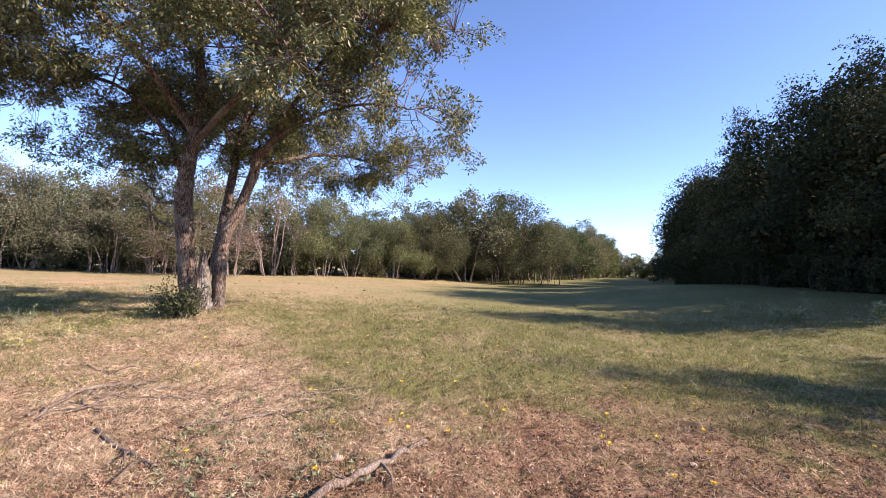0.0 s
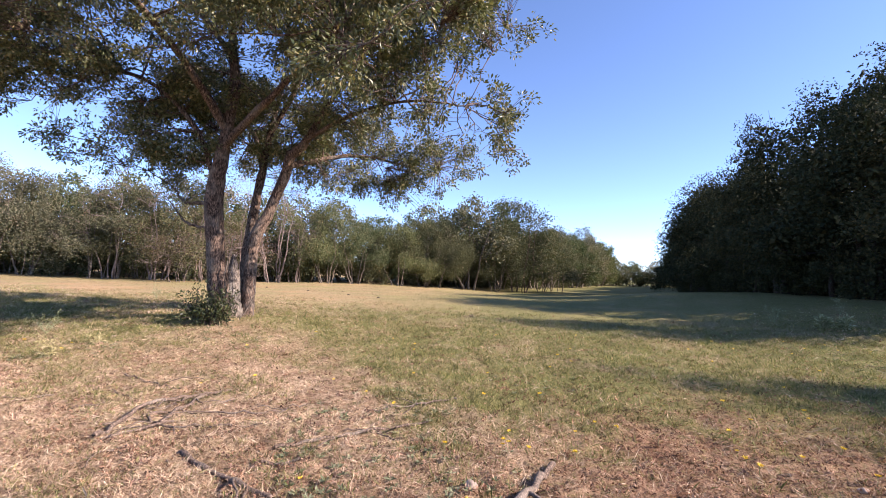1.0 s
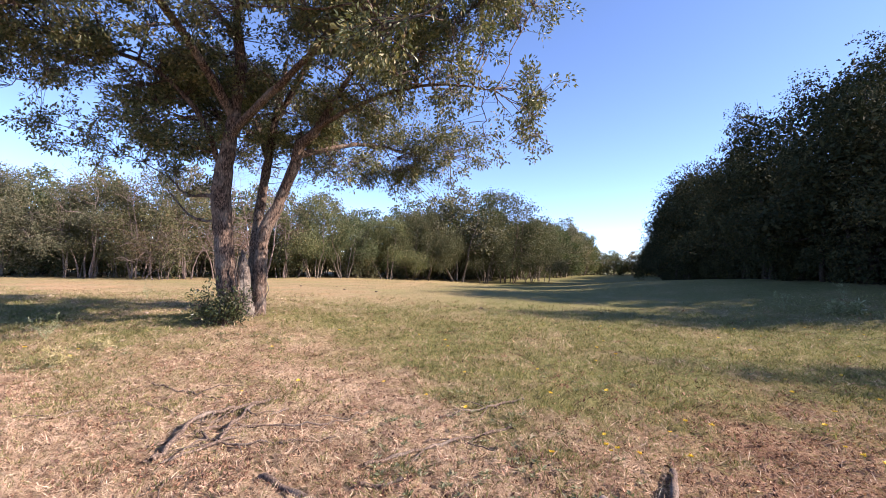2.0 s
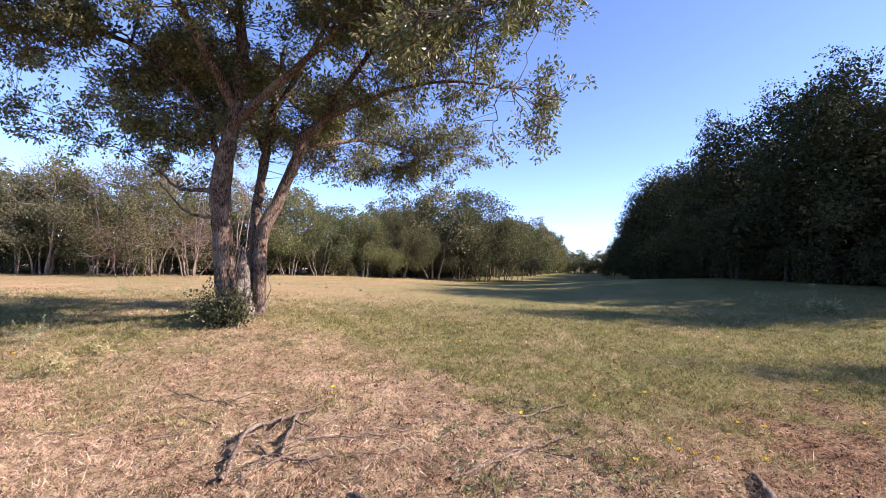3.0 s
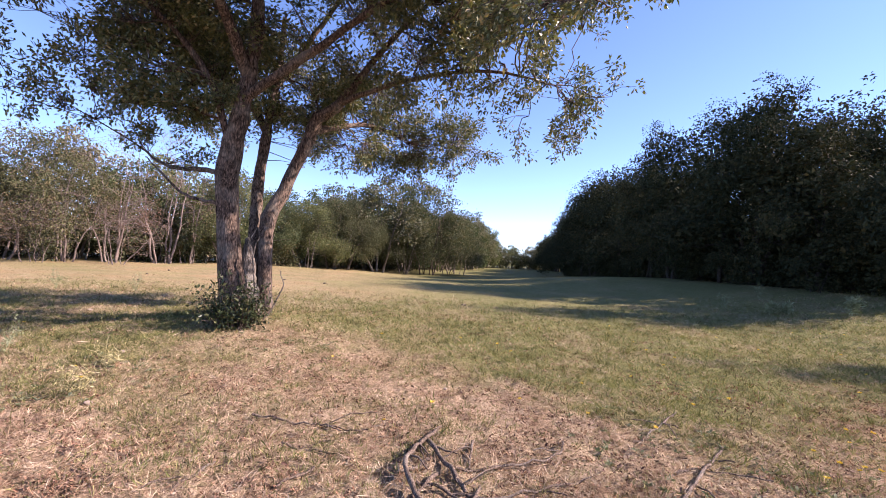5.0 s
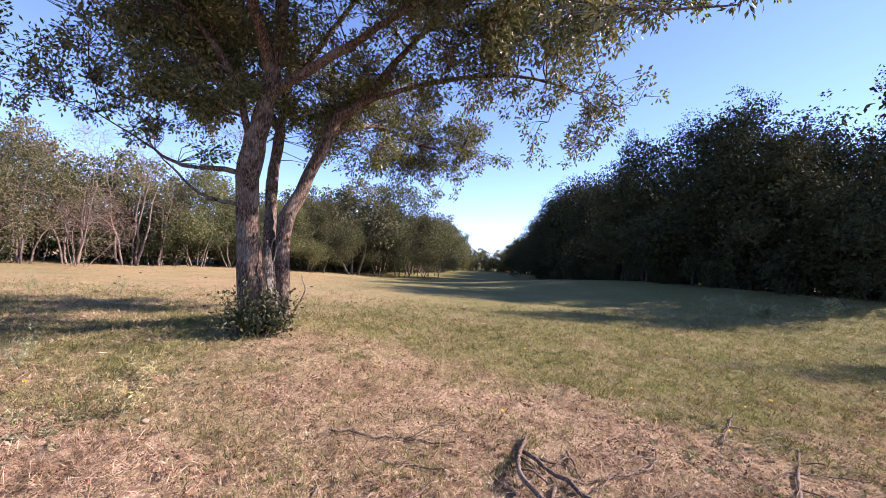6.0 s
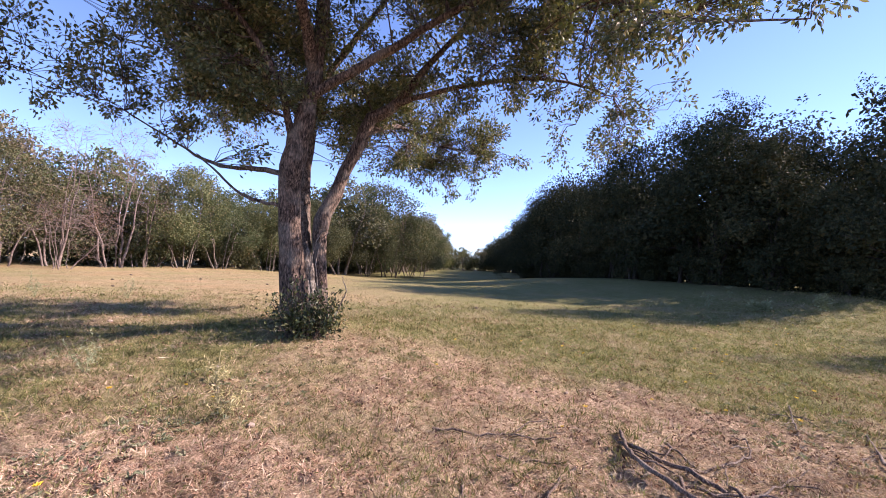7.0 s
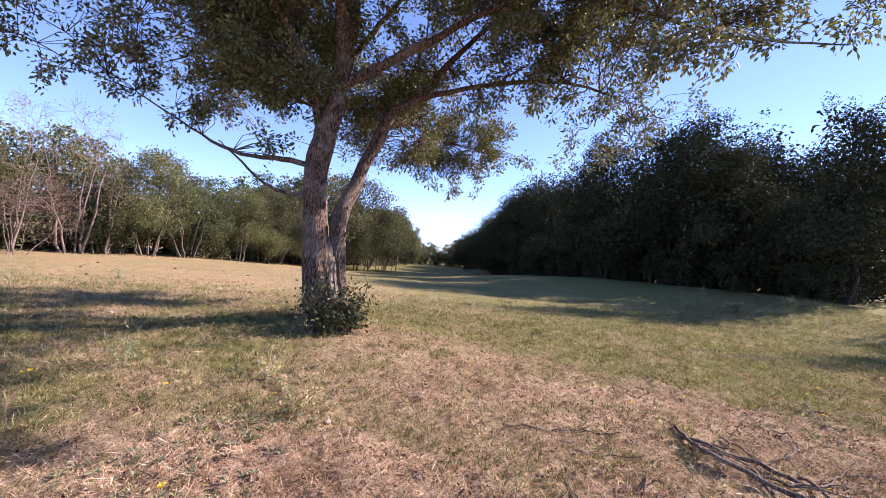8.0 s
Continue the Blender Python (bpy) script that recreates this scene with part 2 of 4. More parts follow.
def ground_material():
    m, nt, out = mat_base("meadow")
    v = coords(nt, "Object")
    att = nt.nodes.new("ShaderNodeAttribute")
    att.attribute_name = "cover"
    sep = nt.nodes.new("ShaderNodeSeparateColor")
    nt.links.new(att.outputs["Color"], sep.inputs[0])
    fine = mix_col(nt, 0.45, noise_tex(nt, v, 150.0, 6.0, 0.78), noise_tex(nt, v, 38.0, 8.0, 0.8))
    mid = noise_tex(nt, v, 5.0, 5.0, 0.6)
    broad = noise_tex(nt, v, 0.5, 4.0)
    straw = ramp(nt, fine, [(0.38, (0.055, 0.036, 0.026)), (0.48, (0.35, 0.25, 0.172)), (0.60, (0.75, 0.59, 0.43))])
    rust = ramp(nt, fine, [(0.38, (0.045, 0.027, 0.019)), (0.49, (0.26, 0.158, 0.104)), (0.61, (0.53, 0.37, 0.26))])
    turf = ramp(nt, fine, [(0.38, (0.048, 0.052, 0.020)), (0.5, (0.16, 0.162, 0.06)), (0.63, (0.36, 0.31, 0.15))])
    dry = mix_col(nt, sep.outputs[1], straw, rust)
    sprout = ramp(nt, noise_tex(nt, v, 21.0, 6.0, 0.7), [(0.52, (0, 0, 0)), (0.60, (0.6, 0.6, 0.6))])
    dry = mix_col(nt, sprout, dry, turf)
    dry = mix_col(nt, 1.0, dry, ramp(nt, noise_tex(nt, v, 2.6, 5.0, 0.65), [(0.36, (0.66, 0.58, 0.56)), (0.6, (1.12, 1.12, 1.08))]), "MULTIPLY")
    dry = mix_col(nt, 1.0, dry, ramp(nt, noise_tex(nt, v, 9.0, 6.0, 0.7), [(0.33, (0.40, 0.33, 0.33)), (0.47, (1.0, 1.0, 1.0))]), "MULTIPLY")
    far_dry = mix_col(nt, 0.55, ramp(nt, mid, [(0.3, (0.23, 0.175, 0.085)), (0.52, (0.40, 0.295, 0.175)), (0.75, (0.50, 0.385, 0.26))]), ramp(nt, fine, [(0.36, (0.19, 0.135, 0.08)), (0.62, (0.55, 0.42, 0.28))]))
    far_dry = mix_col(nt, 1.0, far_dry, ramp(nt, noise_tex(nt, v, 0.45, 4.0, 0.65), [(0.36, (0.80, 0.90, 0.68)), (0.5, (1.0, 0.97, 0.92)), (0.64, (1.10, 0.96, 0.88))]), "MULTIPLY")
    dry = mix_col(nt, sep.outputs[2], dry, far_dry)
    col = mix_col(nt, sep.outputs[0], dry, turf)
    col = mix_col(nt, ramp(nt, mid, [(0.55, (0, 0, 0)), (0.75, (0.35, 0.35, 0.35))]), col, straw)
    col = mix_col(nt, 0.5, col, ramp(nt, broad, [(0.35, (0.68, 0.73, 0.64)), (0.65, (0.98, 0.94, 0.94))]), "MULTIPLY")
    p = nt.nodes.new("ShaderNodeBsdfPrincipled")
    p.inputs["Roughness"].default_value = 0.95
    p.inputs["Specular IOR Level"].default_value = 0.1
    nt.links.new(col, p.inputs["Base Color"])
    b = nt.nodes.new("ShaderNodeBump")
    b.inputs["Strength"].default_value, b.inputs["Distance"].default_value = 1.0, 0.03
    nt.links.new(fine, b.inputs["Height"])
    nt.links.new(b.outputs[0], p.inputs["Normal"])
    nt.links.new(p.outputs[0], out.inputs["Surface"])
    return m


def build_ground():
    xs = graded(-900, 900, -7.5, 3.5, 0.05, 46)
    ys = graded(-900, 1200, 1.0, 7.5, 0.05, 50)
    X, Y = np.meshgrid(xs, ys)
    Z = ground_z(X, Y)
    n, k = X.shape
    idx = np.arange(n * k).reshape(n, k)
    quads = np.stack((idx[:-1, :-1], idx[:-1, 1:], idx[1:, 1:], idx[1:, :-1]), -1).reshape(-1, 4)
    me = mesh_np("ground", np.stack((X, Y, Z), -1).reshape(-1, 3), [quads], ground_material(), True)
    far = smooth(8, 12, Y)
    rgba = np.stack((greenness(X, Y), redness(X, Y), far, np.ones_like(X)), -1).reshape(-1, 4).astype(np.float32)
    att = me.color_attributes.new("cover", "FLOAT_COLOR", "POINT")
    att.data.foreach_set("color", rgba.ravel())
    return tagged(new("ground", me), "dry grazed meadow with patches of green turf", "ground", kind="structure")


build_ground()


# ---------------------------------------------------------------- trees
def tube_arrays(branches, sides=6):
    """Tapered tubes along (points, radii)."""
    V, F, base = [], [], 0
    ang = np.linspace(0, 2 * np.pi, sides, endpoint=False)
    ca, sa = np.cos(ang)[None, :, None], np.sin(ang)[None, :, None]
    ring = np.arange(sides)
    for pts, rad in branches:
        pts, rad = np.asarray(pts, float), np.asarray(rad, float)
        d = np.gradient(pts, axis=0)
        d /= np.linalg.norm(d, axis=1, keepdims=True) + 1e-9
        ref = np.array([0.31, 0.95, 0.02]) if abs(d[:, 2]).mean() > 0.6 else np.array([0.05, 0.1, 0.99])
        u = np.cross(d, ref)
        u /= np.linalg.norm(u, axis=1, keepdims=True) + 1e-9
        w = np.cross(d, u)
        V.append((pts[:, None, :] + rad[:, None, None] * (ca * u[:, None, :] + sa * w[:, None, :])).reshape(-1, 3))
        n = len(pts)
        for i in range(n - 1):
            a = base + i * sides + ring
            b = base + i * sides + np.roll(ring, -1)
            F.append(np.stack((a, b, b + sides, a + sides), -1))
        base += n * sides
    return np.concatenate(V), np.concatenate(F)


def bend(rng, a, b, n, wobble, lift=0.0):
    """A bowed and slightly crooked line from a to b."""
    a, b = np.asarray(a, float), np.asarray(b, float)
    t = np.linspace(0, 1, n)[:, None]
    L = np.linalg.norm(b - a)
    p = a + (b - a) * t
    p = p + np.array([0, 0, 1.0]) * (4 * t * (1 - t)) * lift * L
    off = np.cumsum(rng.normal(0, wobble * L / n, (n, 3)), axis=0)
    off = off - off[-1] * t
    off[0] = 0
    return p + off


def spline(pts, n):
    """Smooth line through a few points."""
    pts = np.asarray(pts, float)
    t = np.linspace(0, len(pts) - 1, n)
    out = []
    for v in t:
        i = min(int(v), len(pts) - 2)
        f = v - i
        p0, p1, p2, p3 = pts[max(i - 1, 0)], pts[i], pts[i + 1], pts[min(i + 2, len(pts) - 1)]
        out.append(0.5 * (2 * p1 + (p2 - p0) * f + (2 * p0 - 5 * p1 + 4 * p2 - p3) * f * f + (3 * p1 - p0 - 3 * p2 + p3) * f ** 3))
    return np.array(out)


def in_lobes(rng, lobes, n, shell=0.45):
    vol = np.array([l[3] * l[4] * l[5] for l in lobes]) ** 0.8
    pick = rng.choice(len(lobes), n, p=vol / vol.sum())
    d = rng.normal(size=(n, 3))
    d /= np.linalg.norm(d, axis=1, keepdims=True)
    r = (shell + (1 - shell) * rng.rand(n)) ** 0.6
    L = np.array(lobes)[pick]
    return L[:, :3] + d * L[:, 3:] * r[:, None]


def ragged(rng, lobes, n, shrink=0.5):
    """Breaks each lobe into smaller ones set about its skin."""
    out = []
    for x, y, z, a, b, c in lobes:
        for i in range(n):
            d = rng.normal(size=3)
            d = d / np.linalg.norm(d) * rng.uniform(0.35, 0.8)
            k = shrink * rng.uniform(0.65, 1.2)
            out.append((x + d[0] * a, y + d[1] * b, z + d[2] * c, a * k, b * k, c * k))
    return out


def connect(rng, nodes, node_r, targets, n, r_end, r_scale, wobble, lift):
    """A branch from the nearest node to each target."""
    out = []
    for t in targets:
        d = np.linalg.norm(nodes - t, axis=1) + 0.8 * np.maximum(nodes[:, 2] - t[2], 0)
        j = int(np.argmin(d))
        L = np.linalg.norm(nodes[j] - t)
        r0 = min(node_r[j] * 0.7, r_scale * L + r_end)
        pts = bend(rng, nodes[j], t, n, wobble, lift)
        out.append((pts, np.linspace(r0, r_end, n)))
    return out


def leaf_arrays(rng, centres, axes, length, width, fold=0.25):
    """Pointed, folded leaves: two triangles each."""
    n = len(centres)
    a = axes / (np.linalg.norm(axes, axis=1, keepdims=True) + 1e-9)
    up = rng.normal(size=(n, 3)) * 0.8 + np.array([0, 0, 0.9])
    s = np.cross(a, up)
    s /= np.linalg.norm(s, axis=1, keepdims=True) + 1e-9
    nrm = np.cross(s, a)
    L = length * rng.uniform(0.6, 1.3, (n, 1))
    W = width * rng.uniform(0.7, 1.25, (n, 1))
    base, tip = centres, centres + a * L
    mid = centres + a * L * 0.55 + nrm * W * fold
    V = np.stack((base, mid + s * W / 2, tip, mid - s * W / 2), 1).reshape(-1, 3)
    i = np.arange(n)[:, None] * 4
    F = np.concatenate((i + np.array([[0, 1, 2]]), i + np.array([[0, 2, 3]])), 0)
    return V, F


def foliage(rng, ends, dirs, per, spread, length, width, droop=0.2, radiate=0.0):
    """Leaves about the twig ends; radiate turns them outwards into starry bunches."""
    n = len(ends) * per
    c = np.repeat(ends, per, 0)
    off = rng.normal(size=(n, 3)) * spread
    ax = np.repeat(dirs, per, 0) * 0.6 + rng.normal(size=(n, 3)) * (0.8 - 0.4 * radiate) + np.array([0, 0, -droop])
    ax = ax + radiate * off / (np.linalg.norm(off, axis=1, keepdims=True) + 1e-9)
    return leaf_arrays(rng, c + off, ax, length, width)


def ends_of(branches):
    e = np.array([b[0][-1] for b in branches])
    d = np.array([b[0][-1] - b[0][-2] for b in branches])
    return e, d / (np.linalg.norm(d, axis=1, keepdims=True) + 1e-9)


def nodes_of(branches, skip=0):
    p = np.concatenate([b[0][skip:] for b in branches])
    r = np.concatenate([b[1][skip:] for b in branches])
    return p, r


def clumped(rng, lobes, clumps, per, size, shell):
    """Targets gathered into clumps inside the lobes."""
    c = np.repeat(in_lobes(rng, lobes, clumps, shell), per, 0)
    return c + rng.normal(size=c.shape) * size * np.array([1.0, 1.0, 0.6])


def airy(rng, pts, k, keep):
    """Leaves out points where a wavy pattern runs low, so that gaps open between the clumps."""
    v = 0
    for i in range(6):
        d = rng.normal(size=3)
        d /= np.linalg.norm(d)
        v = v + np.sin(k * rng.uniform(0.7, 1.5) * (pts @ d) + rng.uniform(0, 6.28))
    thin = smooth(-2.2, -0.4, pts[:, 0]) * smooth(4.4, 3.4, pts[:, 2])
    return pts[v - 0.9 * thin > np.quantile(v, 1 - keep)]


def main_oak():
    """The two-stemmed oak in the meadow, with a third stem and a broken stub."""
    rng = np.random.RandomState(5)
    g = gz(-4.2, 6.7) - 0.10
    oak = thing("oak_tree", "double-stemmed oak with wide green crown and furrowed bark", "tree", at=pose(0, 0, 0))
    stems = [
        ("left_stem", [(-4.24, 6.62, g), (-4.29, 6.63, 0.45), (-4.37, 6.60, 1.09), (-4.42, 6.58, 1.6), (-4.41, 6.52, 2.05), (-4.34, 6.46, 2.4), (-4.25, 6.45, 3.0), (-4.2, 6.5, 3.8), (-4.3, 6.5, 4.8), (-4.1, 6.6, 5.9)], (0.165, 0.144, 0.134, 0.126, 0.119, 0.108, 0.090, 0.065, 0.045, 0.02)),
        ("right_stem", [(-4.05, 6.84, g), (-3.98, 6.90, 0.45), (-4.03, 7.00, 1.05), (-4.02, 7.05, 1.45), (-3.84, 7.13, 1.9), (-3.62, 7.10, 2.45), (-3.48, 7.02, 2.8), (-3.22, 6.9, 3.0), (-2.80, 6.75, 3.6), (-2.2, 6.5, 4.3)], (0.125, 0.098, 0.092, 0.089, 0.086, 0.082, 0.078, 0.062, 0.045, 0.018)),
        ("back_stem", [(-4.10, 6.98, 0.25), (-4.16, 7.10, 0.8), (-4.21, 7.20, 1.25), (-4.23, 7.34, 1.7), (-4.23, 7.48, 2.25), (-4.15, 7.6, 3.2), (-4.1, 8.0, 4.6)], (0.06, 0.072, 0.074, 0.072, 0.068, 0.055, 0.02)),
        ("broken_stub", [(-4.13, 6.72, g), (-4.15, 6.73, 0.5), (-4.19, 6.77, 0.85), (-4.21, 6.81, 1.18)], (0.135, 0.115, 0.085, 0.012)),
    ]
    limbs = [
        ("limb", [(-4.40, 6.53, 2.2), (-4.52, 6.48, 2.55), (-4.72, 6.4, 3.05), (-5.3, 6.3, 3.6), (-6.3, 6.3, 3.95), (-7.4, 6.4, 4.2)], (0.052, 0.042, 0.036, 0.030, 0.022, 0.010)),
        ("limb", [(-4.30, 6.45, 2.72), (-3.84, 6.2, 3.05), (-3.36, 6.0, 3.38), (-2.89, 5.8, 3.72), (-2.2, 5.2, 3.95), (-1.4, 4.4, 3.95)], (0.066, 0.052, 0.044, 0.036, 0.026, 0.012)),
        ("limb", [(-4.25, 6.45, 3.0), (-4.5, 5.8, 3.7), (-4.7, 4.9, 4.2), (-4.8, 4.0, 4.5)], (0.07, 0.05, 0.035, 0.012)),
        ("limb", [(-4.17, 7.5, 2.6), (-4.6, 8.1, 3.3), (-5.3, 8.9, 4.0), (-6.0, 9.6, 4.5)], (0.06, 0.05, 0.035, 0.012)),
        ("limb", [(-3.55, 7.06, 2.62), (-3.1, 7.7, 2.95), (-2.6, 8.5, 3.2), (-1.9, 9.2, 3.2)], (0.055, 0.04, 0.03, 0.012)),
        ("limb", [(-4.3, 6.5, 4.2), (-5.0, 6.8, 5.0), (-5.7, 7.0, 5.7)], (0.05, 0.035, 0.012)),
        ("limb", [(-4.15, 7.6, 3.3), (-3.5, 7.4, 4.3), (-2.9, 7.2, 5.3)], (0.05, 0.035, 0.012)),
        ("limb", [(-3.22, 6.9, 3.0), (-2.5, 6.4, 3.2), (-1.6, 6.0, 3.32), (-0.7, 5.8, 3.2)], (0.04, 0.03, 0.02, 0.008)),
        ("limb", [(-2.2, 5.2, 3.95), (-2.0, 4.6, 3.45), (-1.65, 3.95, 3.0), (-1.3, 3.3, 2.76)], (0.026, 0.018, 0.012, 0.005)),
        ("low_branch", [(-4.48, 6.57, 1.88), (-4.72, 6.7, 1.93), (-5.05, 6.9, 1.95), (-5.4, 7.2, 2.07), (-5.8, 7.55, 2.32), (-6.3, 7.6, 2.6)], (0.034, 0.028, 0.023, 0.018, 0.012, 0.006)),
        ("low_branch", [(-4.50, 6.58, 1.55), (-4.72, 6.6, 1.56), (-4.95, 6.65, 1.66), (-5.2, 6.75, 1.88), (-5.4, 6.85, 2.05)], (0.024, 0.02, 0.015, 0.011, 0.005)),
    ]
    lobes = [(-1.4, 6.0, 3.6, 1.4, 1.6, 1.0), (-1.9, 4.6, 4.0, 1.4, 1.1, 0.85), (-2.3, 8.8, 3.2, 1.6, 1.4, 0.95), (-4.0, 6.4, 5.4, 2.6, 2.3, 1.3), (-2.6, 6.4, 4.5, 1.4, 1.6, 0.8),
             (-6.4, 6.5, 4.1, 1.7, 1.8, 1.1), (-6.7, 7.1, 2.95, 1.1, 1.0, 0.45), (-4.5, 4.6, 4.3, 1.9, 1.2, 0.95), (-5.2, 8.9, 4.0, 1.9, 1.4, 1.3), (-6.4, 5.0, 4.5, 1.3, 1.1, 0.9),
             (-8.2, 6.4, 3.9, 1.1, 1.4, 0.85), (-4.3, 7.5, 3.5, 1.7, 0.9, 0.7), (-0.55, 5.8, 3.15, 0.7, 0.9, 0.55), (-3.1, 7.9, 2.95, 1.4, 1.0, 0.65), (-5.3, 6.7, 2.95, 0.8, 0.8, 0.45), (-5.0, 6.85, 2.12, 0.3, 0.2, 0.1), (-3.3, 7.5, 2.75, 0.8, 0.7, 0.38), (-4.1, 7.3, 3.1, 0.9, 0.6, 0.4), (-0.9, 4.2, 3.7, 0.7, 0.5, 0.32), (-0.3, 6.0, 2.95, 0.6, 0.7, 0.4), (-1.0, 5.6, 4.2, 0.7, 0.9, 0.6), (-0.6, 3.4, 3.3, 0.4, 0.2, 0.12), (-2.6, 4.0, 3.5, 0.9, 0.7, 0.4), (-5.4, 6.4, 3.4, 0.8, 0.8, 0.5), (-6.0, 7.55, 2.45, 0.4, 0.35, 0.16),
             (-2.2, 6.2, 5.3, 1.7, 1.6, 0.8), (-0.9, 5.8, 4.9, 1.0, 1.2, 0.6), (-3.5, 6.5, 6.3, 2.0, 1.8, 0.8), (-0.4, 7.0, 2.8, 0.55, 0.6, 0.32), (-0.6, 6.0, 4.2, 0.7, 0.9, 0.6), (-1.1, 8.0, 2.85, 0.6, 0.6, 0.3),
             (-1.55, 3.75, 2.9, 0.42, 0.5, 0.18), (-1.3, 3.35, 2.78, 0.25, 0.25, 0.1), (-1.95, 4.15, 2.95, 0.5, 0.4, 0.24), (-5.0, 6.3, 2.75, 0.7, 0.6, 0.3), (-2.9, 6.8, 3.2, 0.8, 0.7, 0.3), (-4.2, 6.9, 3.75, 1.7, 1.2, 0.6), (-2.3, 8.5, 2.75, 0.9, 0.7, 0.3), (-1.7, 8.1, 2.55, 0.5, 0.5, 0.2), (-3.2, 7.6, 2.6, 0.6, 0.5, 0.25), (-4.9, 6.5, 2.6, 0.6, 0.5, 0.25)]
    fine = ragged(rng, lobes, 9, 0.52)
    allb, held = [], {}
    bears = ["left_stem", "left_stem", "left_stem", "back_stem", "right_stem", "left_stem", "back_stem", "right_stem", "left_stem", "left_stem", "left_stem"]
    for k, (name, pts, rad) in enumerate(stems + limbs):
        n = 34 if "st" in name else 18
        line = spline(pts, n)
        rr = np.interp(np.linspace(0, 1, n), np.linspace(0, 1, len(rad)), rad)
        line[1:-1] += rng.normal(0, 0.006, (n - 2, 3))
        rr = rr * (1 + 0.07 * np.sin(np.linspace(0, 17, n) + rng.uniform(0, 6)))
        allb.append((line, rr))
        V, F = tube_arrays([(line, rr)], 18 if "st" in name else 10)
        if "st" in name:
            a = np.arctan2(V[:, 1] - 6.7, V[:, 0] + 4.2)
            V[:, :2] += 0.010 * np.stack((np.sin(V[:, 0] * 80 + V[:, 2] * 5), np.sin(V[:, 1] * 80 + V[:, 2] * 4)), -1)
            flare = np.exp(-np.maximum(V[:, 2] - g, 0) / 0.12) * 0.05
            V[:, :2] += (flare * (0.6 + 0.4 * np.sin(5 * a)))[:, None] * np.stack((np.cos(a), np.sin(a)), -1)
        on = oak if k < len(stems) else held[bears[k - len(stems)]]
        held[name] = part(name, mesh_np(name, V, [F], BARK_STUB if name == "broken_stub" else BARK_OAK, True), on, "pale grey broken stub" if name == "broken_stub" else "")
    nodes, nr = nodes_of([b for b in allb if b[0][-1][2] > 2.2])
    keep = nodes[:, 2] > 2.2
    sec = connect(rng, nodes[keep], nr[keep], in_lobes(rng, fine, 280, 0.3), 8, 0.006, 0.014, 0.25, 0.06)
    nodes2, nr2 = nodes_of([b for b in allb if b[0][-1][2] > 2.3] + sec, 3)
    keep = nodes2[:, 2] > 2.0
    ter = connect(rng, nodes2[keep], nr2[keep], airy(rng, clumped(rng, fine, 2900, 5, 0.11, 0.30), 6.8, 0.63), 3, 0.003, 0.006, 0.3, 0.03)
    for b in sec:
        V, F = tube_arrays([b], 5)
        part("branch", mesh_np("branch", V, [F], BARK_OAK, True), oak)
    V, F = tube_arrays(ter, 3)
    tagged(part("twig", mesh_np("twig", V, [F], BARK_OAK, True), oak), kind="stuff")
    e, d = ends_of(ter)
    V, F = foliage(rng, e, d, 27, 0.042, 0.058, 0.027, radiate=0.9)
    tagged(part("crown", mesh_np("crown", V, [F], LEAF_OAK), oak, "small pointed olive-green oak leaves"), kind="stuff")
    return oak


main_oak()


